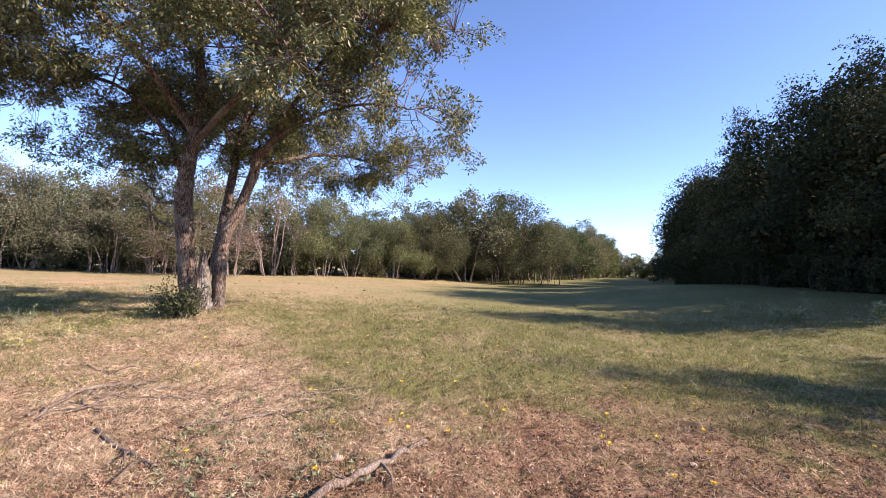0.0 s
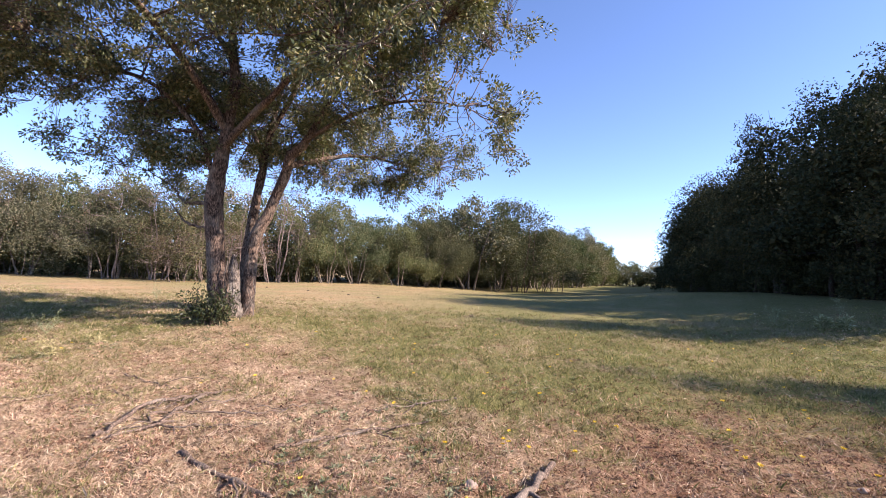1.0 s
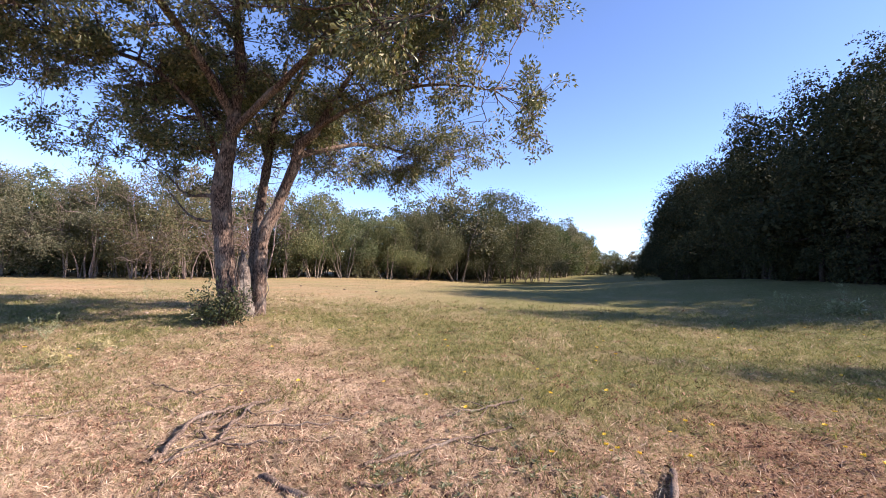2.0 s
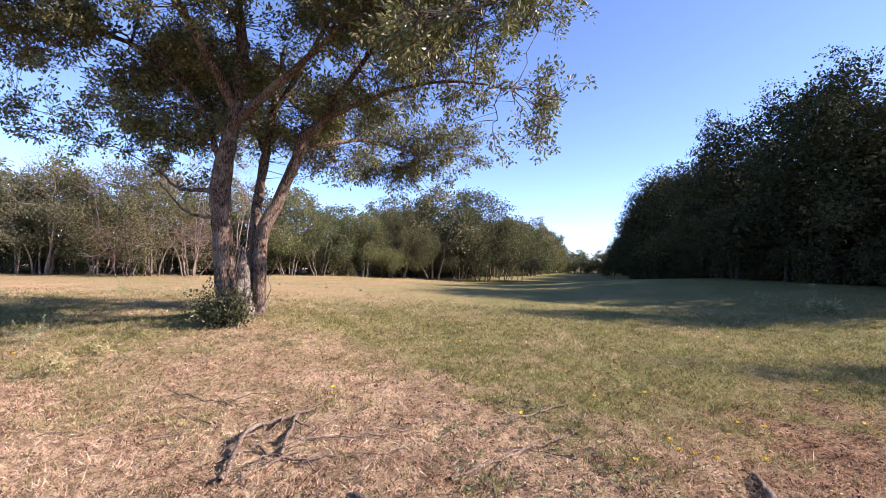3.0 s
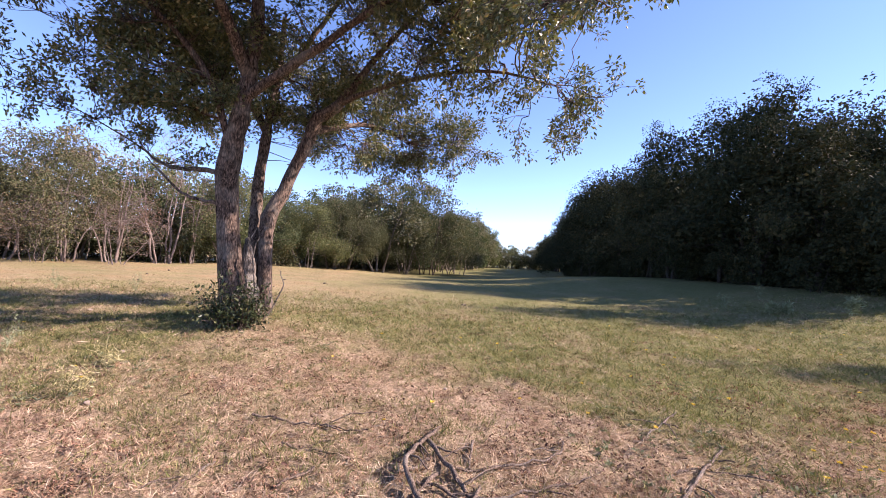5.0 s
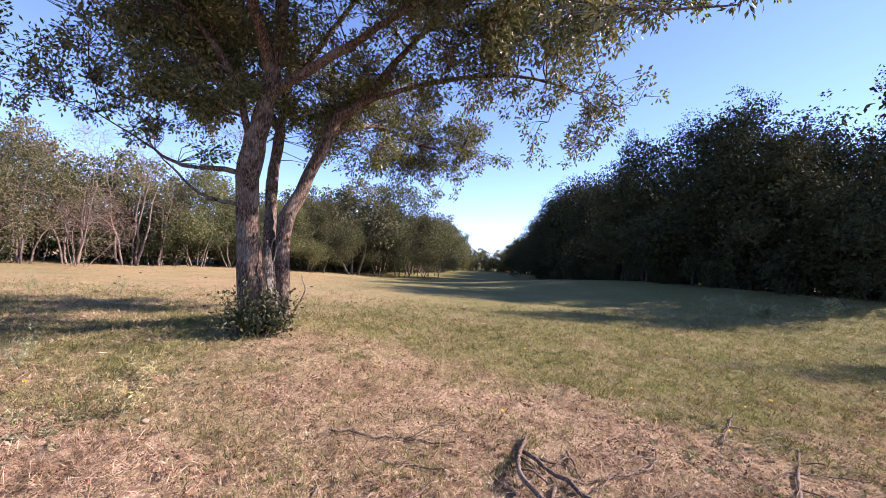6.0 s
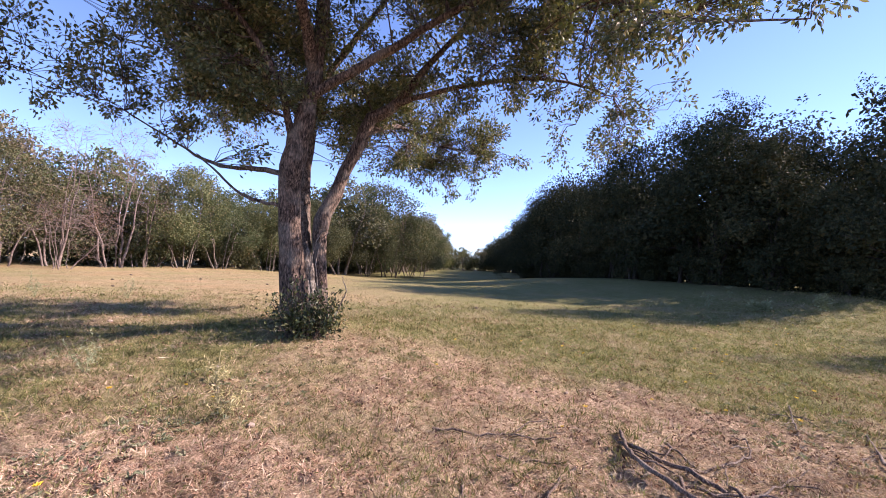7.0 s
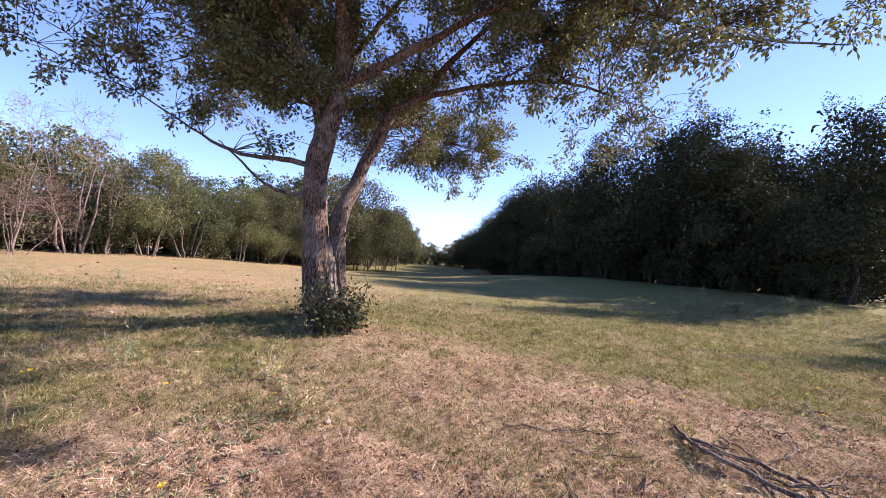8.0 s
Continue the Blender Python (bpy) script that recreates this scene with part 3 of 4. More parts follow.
def wood_tree(seed, height, width, stems, leaf, bark, clumps, per, base_h, leaf_len, label, name="wood_tree", lean=0.3, rows=3, boughs=18, spread=0.036, inner=0):
    """A small wood tree at the origin: several leaning stems and a lobed crown."""
    rng = np.random.RandomState(seed)
    tree = thing(name, label, "tree")
    lobes = []
    nl = rows * 3
    for i in range(nl):
        a = 2.4 * i + rng.uniform(-0.5, 0.5)
        f = i / (nl - 1)
        z = base_h + (height - base_h) * (0.15 + 0.70 * f)
        rad = width * 0.5 * math.sqrt(max(0.05, 1 - f ** 1.5)) * rng.uniform(0.5, 1.0)
        s = rng.uniform(0.26, 0.42) * width * (1 - 0.35 * f)
        lobes.append((rad * math.cos(a), rad * math.sin(a), z, s, s, min(s, height - z) * rng.uniform(0.7, 0.95)))
    st = []
    for i in range(stems):
        a = 6.28 * i / max(stems, 1) + rng.uniform(-0.7, 0.7)
        foot = rng.uniform(0.15, 0.3) if stems < 6 else rng.uniform(0.2, 0.9)
        b0 = np.array([foot * math.cos(a) * (stems > 1), foot * math.sin(a) * (stems > 1), -0.15])
        tilt = lean * width * rng.uniform(0.5, 1.3)
        top = np.array([tilt * math.cos(a), tilt * math.sin(a), base_h + (height - base_h) * rng.uniform(0.3, 0.7)])
        line = bend(rng, b0, top, 9, 0.16, 0.0)
        r = rng.uniform(0.035, 0.075) * height / 5 * (0.62 if stems > 4 else 1)
        st.append((line, np.linspace(r, r * 0.25, 9)))
        V, F = tube_arrays([st[-1]], 6)
        part("stem", mesh_np("stem", V, [F], bark, True), tree)
    nodes, nr = nodes_of(st, 3)
    if boughs < 100:
        sec = connect(rng, nodes, nr, in_lobes(rng, lobes, boughs, 0.4), 5, 0.005, 0.010, 0.25, 0.05)
    else:
        sec = connect(rng, nodes, nr, in_lobes(rng, lobes, 60, 0.25), 8, 0.006, 0.008, 0.35, 0.06)
        nodes, nr = nodes_of(sec, 2)
        sec += connect(rng, nodes, nr, in_lobes(rng, lobes, boughs, 0.3), 5, 0.003, 0.004, 0.35, 0.05)
    V, F = tube_arrays(sec, 3)
    tagged(part("branchwork", mesh_np("branchwork", V, [F], bark, True), tree), kind="stuff")
    if clumps:
        c = in_lobes(rng, ragged(rng, lobes, 6, 0.48), clumps, 0.3)
        V, F = foliage(rng, c, rng.normal(size=c.shape), per, spread * width, leaf_len, leaf_len * 0.55, 0.15)
        if inner:
            core = [(x * 0.92, y * 0.92, z - 0.06 * height * (z > 0.6 * height), a * 0.64, b * 0.64, h * 0.64) for x, y, z, a, b, h in lobes]
            c = in_lobes(rng, core, inner, 0.1)
            V2, F2 = foliage(rng, c, rng.normal(size=c.shape), 11, 0.05 * width, 0.20, 0.13, 0.1)
            V, F = np.concatenate((V, V2)), np.concatenate((F, F2 + len(V)))
        tagged(part("crown", mesh_np("crown", V, [F], leaf), tree), kind="stuff")
    return tree


def place(proto, first, x, y, rot, s, sz=None):
    m = pose(x, y, gz(x, y), 0, 0, rot) @ Matrix.Diagonal((s, s, sz or s, 1))
    if first:
        proto.matrix_basis = m
        return proto
    keep = proto.scale.copy()
    proto.scale = (1, 1, 1)
    c = copy_thing(proto, m)
    proto.scale = keep
    return c


USED = set()


def plant(protos, spots, rng, group):
    spots = list(spots)
    fresh = [p for p in protos if p.name not in USED]
    for i, (x, y, s, k) in enumerate(spots):
        p = fresh[i] if i < len(fresh) else protos[k % len(protos)]
        tree = place(p, p.name not in USED, x, y, rng.uniform(0, 360), s, s * rng.uniform(0.9, 1.1))
        USED.add(p.name)
        tagged(tree, group=group)


def along(line, step, rng, jitter):
    out = []
    for (x0, y0), (x1, y1) in zip(line[:-1], line[1:]):
        n = max(1, int(math.hypot(x1 - x0, y1 - y0) / step))
        for i in range(n):
            f = (i + rng.uniform(0.2, 0.8)) / n
            out.append((x0 + (x1 - x0) * f + rng.uniform(-jitter, jitter), y0 + (y1 - y0) * f + rng.uniform(-jitter, jitter)))
    return out


def left_wood():
    rng = random.Random(8)
    lab = "small olive-green oak with pale leaning stems at the wood's edge"
    near = [wood_tree(21, 4.4, 3.8, 5, LEAF_WOOD, BARK_WOOD, 640, 26, 0.85, 0.082, lab),
            wood_tree(22, 4.9, 4.0, 6, LEAF_WOOD, BARK_WOOD, 640, 26, 1.0, 0.082, lab),
            wood_tree(23, 4.1, 3.8, 5, LEAF_GREEN, BARK_WOOD, 640, 26, 0.75, 0.082, lab),
            wood_tree(24, 4.7, 3.8, 5, LEAF_MID, BARK_WOOD, 640, 26, 0.85, 0.082, "small dark green oak at the wood's edge")]
    far = [wood_tree(25, 4.9, 3.8, 4, LEAF_WOOD, BARK_WOOD, 260, 20, 0.9, 0.155, "olive-green oak deeper in the wood", boughs=12),
           wood_tree(26, 4.6, 3.6, 4, LEAF_GREEN, BARK_WOOD, 260, 20, 0.9, 0.155, "dark green oak deeper in the wood", boughs=12)]
    scrub = [wood_tree(27, 2.2, 2.8, 3, LEAF_MID, BARK_WOOD, 100, 18, 0.1, 0.15, "low dark undergrowth shrub beneath the oaks", "shrub", boughs=6, rows=2)]
    front = [(-34, 20), (-22, 20.5), (-15, 21), (-10, 24.5), (-6, 28), (-2, 33)]
    beyond = [(-2, 33), (1, 38.5), (7, 46), (14, 58), (22, 76), (30, 100)]
    size = lambda x: 1.14 + 0.10 * min(1, max(0, (x + 8) / 8))
    plant(near, [(x, y, size(x) * rng.uniform(0.88, 1.1), (0, 1, 3)[rng.randrange(3)] if x < -9 else 2 + rng.randrange(2)) for x, y in along(front, 2.1, rng, 0.6) if not -13.4 < x < -10.4], rng, "trees of the wood's edge")
    plant(far, [(x, y, 1.5 * rng.uniform(0.85, 1.12), rng.randrange(2)) for x, y in along(beyond, 2.9, rng, 0.9)], rng, "trees of the far wood's edge")
    for dx, dy in ((-1.3, 2.4), (-2.8, 5.2)):
        line = [(x + dx, y + dy) for x, y in front + beyond[1:4]]
        plant(far, [(x, y, size(x) * rng.uniform(0.9, 1.1), rng.randrange(2)) for x, y in along(line, 3.0, rng, 0.6)], rng, "trees deeper in the wood")
    for dx, dy in ((-0.7, 1.2), (-1.3, 2.4), (-2.2, 4.0), (-3.6, 6.8)):
        line = [(x + dx, y + dy) for x, y in front + beyond[1:]]
        plant(scrub, [(x, y, (1.0 + 0.1 * dy) * rng.uniform(0.8, 1.15), 0) for x, y in along(line, 2.3, rng, 0.4)], rng, "undergrowth")
    plant(far, [(x, y, 1.1 * rng.uniform(0.8, 1.1), rng.randrange(2)) for x, y in along([(22, 82), (52, 92)], 2.6, rng, 1.0)], rng, "trees closing the far end")
    plant(scrub, [(x, y, 1.7 * rng.uniform(0.8, 1.1), 0) for x, y in along([(20, 81), (52, 91)], 2.2, rng, 1.0)], rng, "undergrowth")
    # the larger dark tree standing out from the wood, with thin ones beside it
    big = wood_tree(41, 7.3, 6.2, 6, LEAF_MID, BARK_OAK, 900, 16, 1.0, 0.15, "spreading dark green tree standing out from the wood", lean=0.22, rows=4)
    place(big, True, 3.9, 35.5, 20, 1.06)
    plant(near, [(1.9, 35.0, 1.15, 3), (5.9, 37.0, 1.2, 3), (7.4, 39.5, 1.15, 1)], rng, "trees of the wood's edge")
    # leafless, reddish trees
    bare = wood_tree(51, 5.6, 3.4, 5, LEAF_RUST, BARK_GREY, 70, 10, 0.8, 0.06, "leafless reddish-grey tree with fine bare twigs", "bare_tree", lean=0.25, boughs=420)
    plant([bare], [(-11.0, 23.4, 1.20, 0), (-12.6, 22.4, 1.02, 0), (-13.6, 21.2, 0.95, 0), (-10.3, 24.6, 0.95, 0), (-15.4, 20.6, 1.1, 0), (-17.5, 20.2, 1.0, 0)], rng, "bare trees at the wood's edge")
    low = wood_tree(52, 2.9, 3.5, 5, LEAF_RUST, BARK_GREY, 150, 10, 0.9, 0.055, "low spreading reddish tree with dense dry twigs", "bare_tree", lean=0.3, boughs=420)
    plant([low], [(-11.7, 20.9, 1.0, 0), (-13.9, 19.8, 0.85, 0)], rng, "reddish trees before the wood")


def right_wood():
    rng = random.Random(9)
    lab = "tall dense oak in the shaded wood, its green darkened for shade"
    near = [wood_tree(31, 8.0, 5.0, 3, LEAF_SHADED, BARK_SHADE, 700, 19, 0.7, 0.102, lab, rows=4, lean=0.1, spread=0.024, inner=400),
            wood_tree(32, 7.4, 4.8, 2, LEAF_SHADED, BARK_SHADE, 700, 19, 0.5, 0.102, lab, rows=4, lean=0.1, spread=0.024, inner=400),
            wood_tree(33, 8.5, 5.2, 3, LEAF_SHADED, BARK_SHADE, 700, 19, 0.8, 0.102, lab, rows=4, lean=0.1, spread=0.024, inner=400)]
    far = [wood_tree(34, 8.2, 5.4, 3, LEAF_SHADED, BARK_SHADE, 420, 16, 0.4, 0.18, "tall oak deep in the shaded wood, its green darkened for shade", rows=4, boughs=12)]
    scrub = [wood_tree(35, 2.6, 3.2, 3, LEAF_SHADED, BARK_SHADE, 150, 14, 0.1, 0.17, "undergrowth shrub in the shaded wood, its green darkened for shade", "shrub", boughs=6, rows=2)]
    front = [(10.3, 7.1), (10.9, 9.4), (11.5, 12), (12.2, 16), (12.7, 20), (13.9, 26), (16.2, 33), (21, 42)]
    beyond = [(21, 42), (28, 56), (38, 80), (50, 110)]

    def tall(y):
        """The wood rises from its sunny end to the middle and sinks again beyond."""
        return float(np.interp(y, (7, 9.5, 12, 15.5, 18.5, 22, 26, 30, 34), (0.70, 0.77, 0.85, 1.04, 0.90, 0.82, 1.08, 1.08, 0.98)))

    plant(near, [(x, y, tall(y) * rng.uniform(0.94, 1.06), rng.randrange(3)) for x, y in along(front[:4], 2.0, rng, 0.4) + along(front[3:], 2.7, rng, 0.5)], rng, "trees of the shaded wood")
    plant(far, [(x, y, 0.95 * rng.uniform(0.92, 1.08), 0) for x, y in along(beyond, 3.5, rng, 0.5)], rng, "trees deep in the shaded wood")
    plant(near, [(x + 3.0, y + 1.0, tall(y) * 1.0 * rng.uniform(0.93, 1.07), rng.randrange(3)) for x, y in along(front[:4], 3.4, rng, 0.5)], rng, "trees of the shaded wood")
    tagged(place(near[1], False, 14.6, 2.6, 40, 0.85, 1.05), group="trees of the shaded wood")
    for dx, skip in ((3.0, 3), (6.2, 0), (9.2, 0)):
        line = [(x + dx, y + 0.3 * dx) for x, y in (front + beyond[1:3])[skip:]]
        plant(far, [(x, y, tall(y) * 1.04 * rng.uniform(0.92, 1.08), 0) for x, y in along(line, 3.1, rng, 0.6)], rng, "trees deep in the shaded wood")
    for dx, k in ((-0.5, 0.55), (0.5, 0.75), (1.4, 0.9), (2.8, 1.1), (4.8, 1.3), (8.0, 1.6), (10.5, 1.9)):
        line = [(x + dx, y + 0.3 * dx) for x, y in front]
        plant(scrub, [(x, y, k * rng.uniform(0.8, 1.2), 0) for x, y in along(line, 1.9 if dx < 4 else 2.5, rng, 0.4)], rng, "undergrowth of the shaded wood")


left_wood()
right_wood()


# ---------------------------------------------------------------- ground cover
def cover_points(rng, n, near=0.9, far=15.0):
    """Spots over the meadow, thickest along the strip that the walk skirts."""
    d = near * (far / near) ** rng.rand(n)
    u = rng.uniform(-1, 1, n)
    x = -2.4 + u * (3.8 + d * 1.0)
    return x, d - 0.34 * np.clip(x, -6, 1.5), d


def blades(name, rng, x, y, d, length, width, lie, mat, label, tufts=0.0):
    """Single blades; a share of them gathered into small tufts."""
    n = len(x)
    away = np.zeros((n, 2))
    if tufts:
        root = (np.arange(n) // 9) * 9
        gather = rng.rand(n // 9 + 1)[np.arange(n) // 9] < tufts
        away[gather] = rng.normal(0, 0.011, (int(gather.sum()), 2)) * (1 + 0.1 * d[root][gather])[:, None]
        x, y, d = np.where(gather, x[root], x) + away[:, 0], np.where(gather, y[root], y) + away[:, 1], np.where(gather, d[root], d)
    grow = (1 + 0.12 * d)[:, None] * rng.lognormal(0, 0.24, (n, 1))
    out = np.abs(away).sum(1) > 0
    a = np.where(out, np.arctan2(away[:, 1], away[:, 0]) + rng.normal(0, 0.6, n), rng.uniform(0, 6.28, n))
    tilt = rng.normal(lie, 0.35, n) + 0.35 * out
    ax = np.stack((np.cos(a) * np.cos(tilt), np.sin(a) * np.cos(tilt), np.abs(np.sin(tilt)) + 0.05), -1)
    c = np.stack((x, y, ground_z(x, y) + rng.uniform(-0.004, 0.012, n)), -1)
    V, F = leaf_arrays(rng, c, ax, length, width, 0.2)
    V = (V.reshape(n, 4, 3) - c[:, None, :]) * grow[:, :, None] + c[:, None, :]
    ob = new(name, mesh_np(name, V.reshape(-1, 3), [F], mat))
    return tagged(ob, label, "grass", kind="stuff")


def ground_cover():
    rng = np.random.RandomState(77)
    x, y, d = cover_points(rng, 800000, 1.15, 12.5)
    g, r = greenness(x, y), redness(x, y)
    q = rng.rand(len(x)) + 9.0 * (rng.rand(len(x)) > smooth(12.6, 7, d))
    tuft = 0.5 + 0.5 * wavy(x, y, 9.0, 31)
    green = (q < g * 0.76 + (0.10 + 0.25 * (wavy(x, y, 2.7, 41) > 0.3)) * (1 - 0.75 * r)) & (rng.rand(len(x)) < 0.35 + 0.65 * tuft)
    bare = 0.5 + 0.5 * wavy(x, y, 6.5, 51)
    rest = ~green & (q < 2) & (rng.rand(len(x)) < 0.45 + 0.5 * bare)
    red = rest & (rng.rand(len(x)) < 0.18 + 0.4 * r + 0.3 * (bare < 0.4))
    dry = rest & ~red
    blades("green_grass", rng, x[green], y[green], d[green], 0.027, 0.0026, 0.55, GRASS_GREEN, "short green grazed turf blades", 0.55)
    blades("dry_grass", rng, x[dry], y[dry], d[dry], 0.036, 0.0014, 0.20, GRASS_DRY, "matted pale dry straw lying on the soil", 0.3)
    blades("rust_litter", rng, x[red], y[red], d[red], 0.013, 0.0050, 0.30, GRASS_RED, "crumbled rust-brown dead leaves and stalks", 0.4)
    x, y, d = cover_points(rng, 190000, 1.15, 7.5)
    heap = (0.35 * wavy(x, y, 2.4, 61) + 0.5 * wavy(x, y, 9.0, 62) + 0.6 * wavy(x, y, 21.0, 63) > 0.1 + 0.9 * greenness(x, y)) & (rng.rand(len(x)) < 0.65)
    blades("leaf_litter", rng, x[heap], y[heap], d[heap], 0.012, 0.0055, 0.25, LITTER_DARK, "dark dead oak leaves and crumbs in the dry grass", 0.3)
    n = 150000
    x, y = rng.uniform(-12, 9, n), rng.uniform(-7, 3.4, n)
    out = y < 1.15 - 0.34 * np.clip(x, -6, 1.5) + 0.25 * rng.normal(size=n)
    x, y = x[out], y[out]
    kind, at = rng.rand(len(x)) + 0.3 * wavy(x, y, 2.4, 71) + 0.2 * wavy(x, y, 7.0, 72), np.full(len(x), 5.0)
    for name, low, high, length, width, mat, label in (("back_straw", 0.42, 9, 0.034, 0.003, GRASS_DRY, "dry straw over the open meadow"),
                                                       ("back_rust", 0.16, 0.42, 0.014, 0.006, GRASS_RED, "rust-brown dead stalks over the open meadow"),
                                                       ("back_litter", -0.05, 0.16, 0.013, 0.006, LITTER_DARK, "dark dead leaves in the open meadow's straw"),
                                                       ("back_turf", -9, -0.05, 0.027, 0.003, GRASS_GREEN, "green blades among the open meadow's straw")):
        own = (kind >= low) & (kind < high)
        blades(name, rng, x[own], y[own], at[own], length, width, 0.3, mat, label, 0.4)
    n = 36000
    x, y = rng.uniform(-16, 9, n), rng.uniform(9, 26, n)
    g = greenness(x, y)
    pick = rng.rand(n) < g * 0.8 + 0.12
    far = np.full(n, 3.0)
    blades("far_turf", rng, x[pick], y[pick], far[pick], 0.030, 0.004, 0.5, GRASS_GREEN, "sparse green grass across the far meadow")
    blades("far_straw", rng, x[~pick], y[~pick], far[~pick], 0.030, 0.003, 0.25, GRASS_FAR, "sparse dry grass across the far meadow")


ground_cover()


def rosettes():
    """Low grey-green leaf rosettes among the dry grass."""
    rng = np.random.RandomState(61)
    x, y, d = cover_points(rng, 6000, 1.2, 10.0)
    keep = (wavy(x, y, 2.1, 62) > 0.35) & (rng.rand(len(x)) < 0.6)
    x, y, d = x[keep], y[keep], d[keep]
    n = 7
    a = np.tile(np.arange(n) * 6.28 / n, len(x)) + rng.uniform(0, 0.6, n * len(x))
    c = np.repeat(np.stack((x, y, ground_z(x, y) + 0.008), -1), n, 0)
    ax = np.stack((np.cos(a), np.sin(a), rng.uniform(0.15, 0.7, len(a))), -1)
    V, F = leaf_arrays(rng, c, ax, 0.034, 0.013, 0.2)
    tagged(new("leaf_rosette", mesh_np("leaf_rosette", V, [F], ROSETTE)), "low grey-green leaf rosettes in the dry grass", "weed", kind="stuff")


ROSETTE = leaf_mat("rosette_leaf", [(0.0, (0.11, 0.125, 0.075)), (0.6, (0.18, 0.195, 0.12)), (1.0, (0.28, 0.28, 0.18))], 0.25, 0.8)
rosettes()


# ---------------------------------------------------------------- foot of the oak
def basal_shrub():
    """Leafy sucker shoots round the foot of the oak."""
    rng = np.random.RandomState(15)
    g = gz(-4.25, 6.2)
    shrub = thing("basal_shrub", "dark glossy evergreen shrub at the foot of the oak", "shrub")
    twigs = []
    for i in range(90):
        a = rng.uniform(0, 6.28)
        r = rng.uniform(0.06, 0.40)
        b0 = np.array([-4.20 + 0.16 * math.cos(a), 6.22 + 0.12 * math.sin(a), g - 0.02])
        tip = np.array([-4.22 + r * 1.05 * math.cos(a), 6.20 + r * 0.7 * math.sin(a), g + rng.uniform(0.10, 0.62) * (1 - r * 0.9)])
        twigs.append((bend(rng, b0, tip, 6, 0.2, 0.1), np.linspace(0.006, 0.002, 6)))
    V, F = tube_arrays(twigs, 4)
    tagged(part("twig", mesh_np("twig", V, [F], BARK_OAK, True), shrub), kind="stuff")
    c = np.concatenate([t[0][2:] for t in twigs])
    V, F = foliage(rng, c, rng.normal(size=c.shape), 5, 0.045, 0.052, 0.027, 0.0)
    tagged(part("leaves", mesh_np("leaves", V, [F], LEAF_SHRUB), shrub), kind="stuff")
    shoots = [[(-4.15, 6.45, g), (-4.13, 6.50, 0.55), (-4.17, 6.48, 0.85), (-4.12, 6.5, 1.15), (-4.05, 6.5, 1.3)],
              [(-4.05, 6.5, g), (-4.06, 6.55, 0.6), (-4.10, 6.58, 0.95), (-4.04, 6.6, 1.2), (-3.95, 6.62, 1.28)],
              [(-3.95, 6.55, g), (-3.80, 6.6, 0.45), (-3.74, 6.6, 0.62), (-3.80, 6.62, 0.8)]]
    for p in shoots:
        line = spline(p, 14)
        line[1:] += rng.normal(0, 0.008, (13, 3))
        V, F = tube_arrays([(line, np.linspace(0.012, 0.004, 14))], 5)
        part("sucker_shoot", mesh_np("sucker_shoot", V, [F], BARK_STUB, True), shrub, "thin pale bare shoot")
    return shrub


basal_shrub()


# ---------------------------------------------------------------- fallen branches
def fallen_branch(pts, r0, r1, seed, forks=2, label="weathered grey-brown fallen branch lying on dry grass", lift=0.0):
    rng = np.random.RandomState(seed)
    base = thing("fallen_branch", label, "branch", "fallen branches")
    p = np.array([(x, y, 0.0) for x, y in pts])
    n = 8 * (len(pts) - 1) + 2
    line = spline(p, n)
    line[:, :2] += np.cumsum(rng.normal(0, 0.006, (n, 2)), 0) * 0.5
    rr = np.linspace(r0, r1, n) * (1 + 0.12 * np.sin(np.arange(n) * 1.3 + seed))
    line[:, 2] = ground_z(line[:, 0], line[:, 1]) + rr * 0.7 + 0.006 + lift * np.sin(np.linspace(0, math.pi, n))
    V, F = tube_arrays([(line, rr)], 9)
    bough = part("bough", mesh_np("bough", V, [F], DEADWOOD, True), base)
    for k in range(forks):
        i = rng.randint(n // 4, n - 3)
        d = line[i + 1] - line[i]
        a = math.atan2(d[1], d[0]) + rng.choice((-1, 1)) * rng.uniform(0.5, 1.1)
        L = rng.uniform(0.12, 0.35)
        tip = line[i] + np.array([math.cos(a) * L, math.sin(a) * L, 0])
        tip[2] = gz(tip[0], tip[1]) + rng.uniform(0.01, 0.06)
        tw = bend(rng, line[i], tip, 7, 0.2, 0.05)
        V, F = tube_arrays([(tw, np.linspace(rr[i] * 0.6, 0.003, 7))], 6)
        part("side_twig", mesh_np("side_twig", V, [F], DEADWOOD, True), bough)
    return base


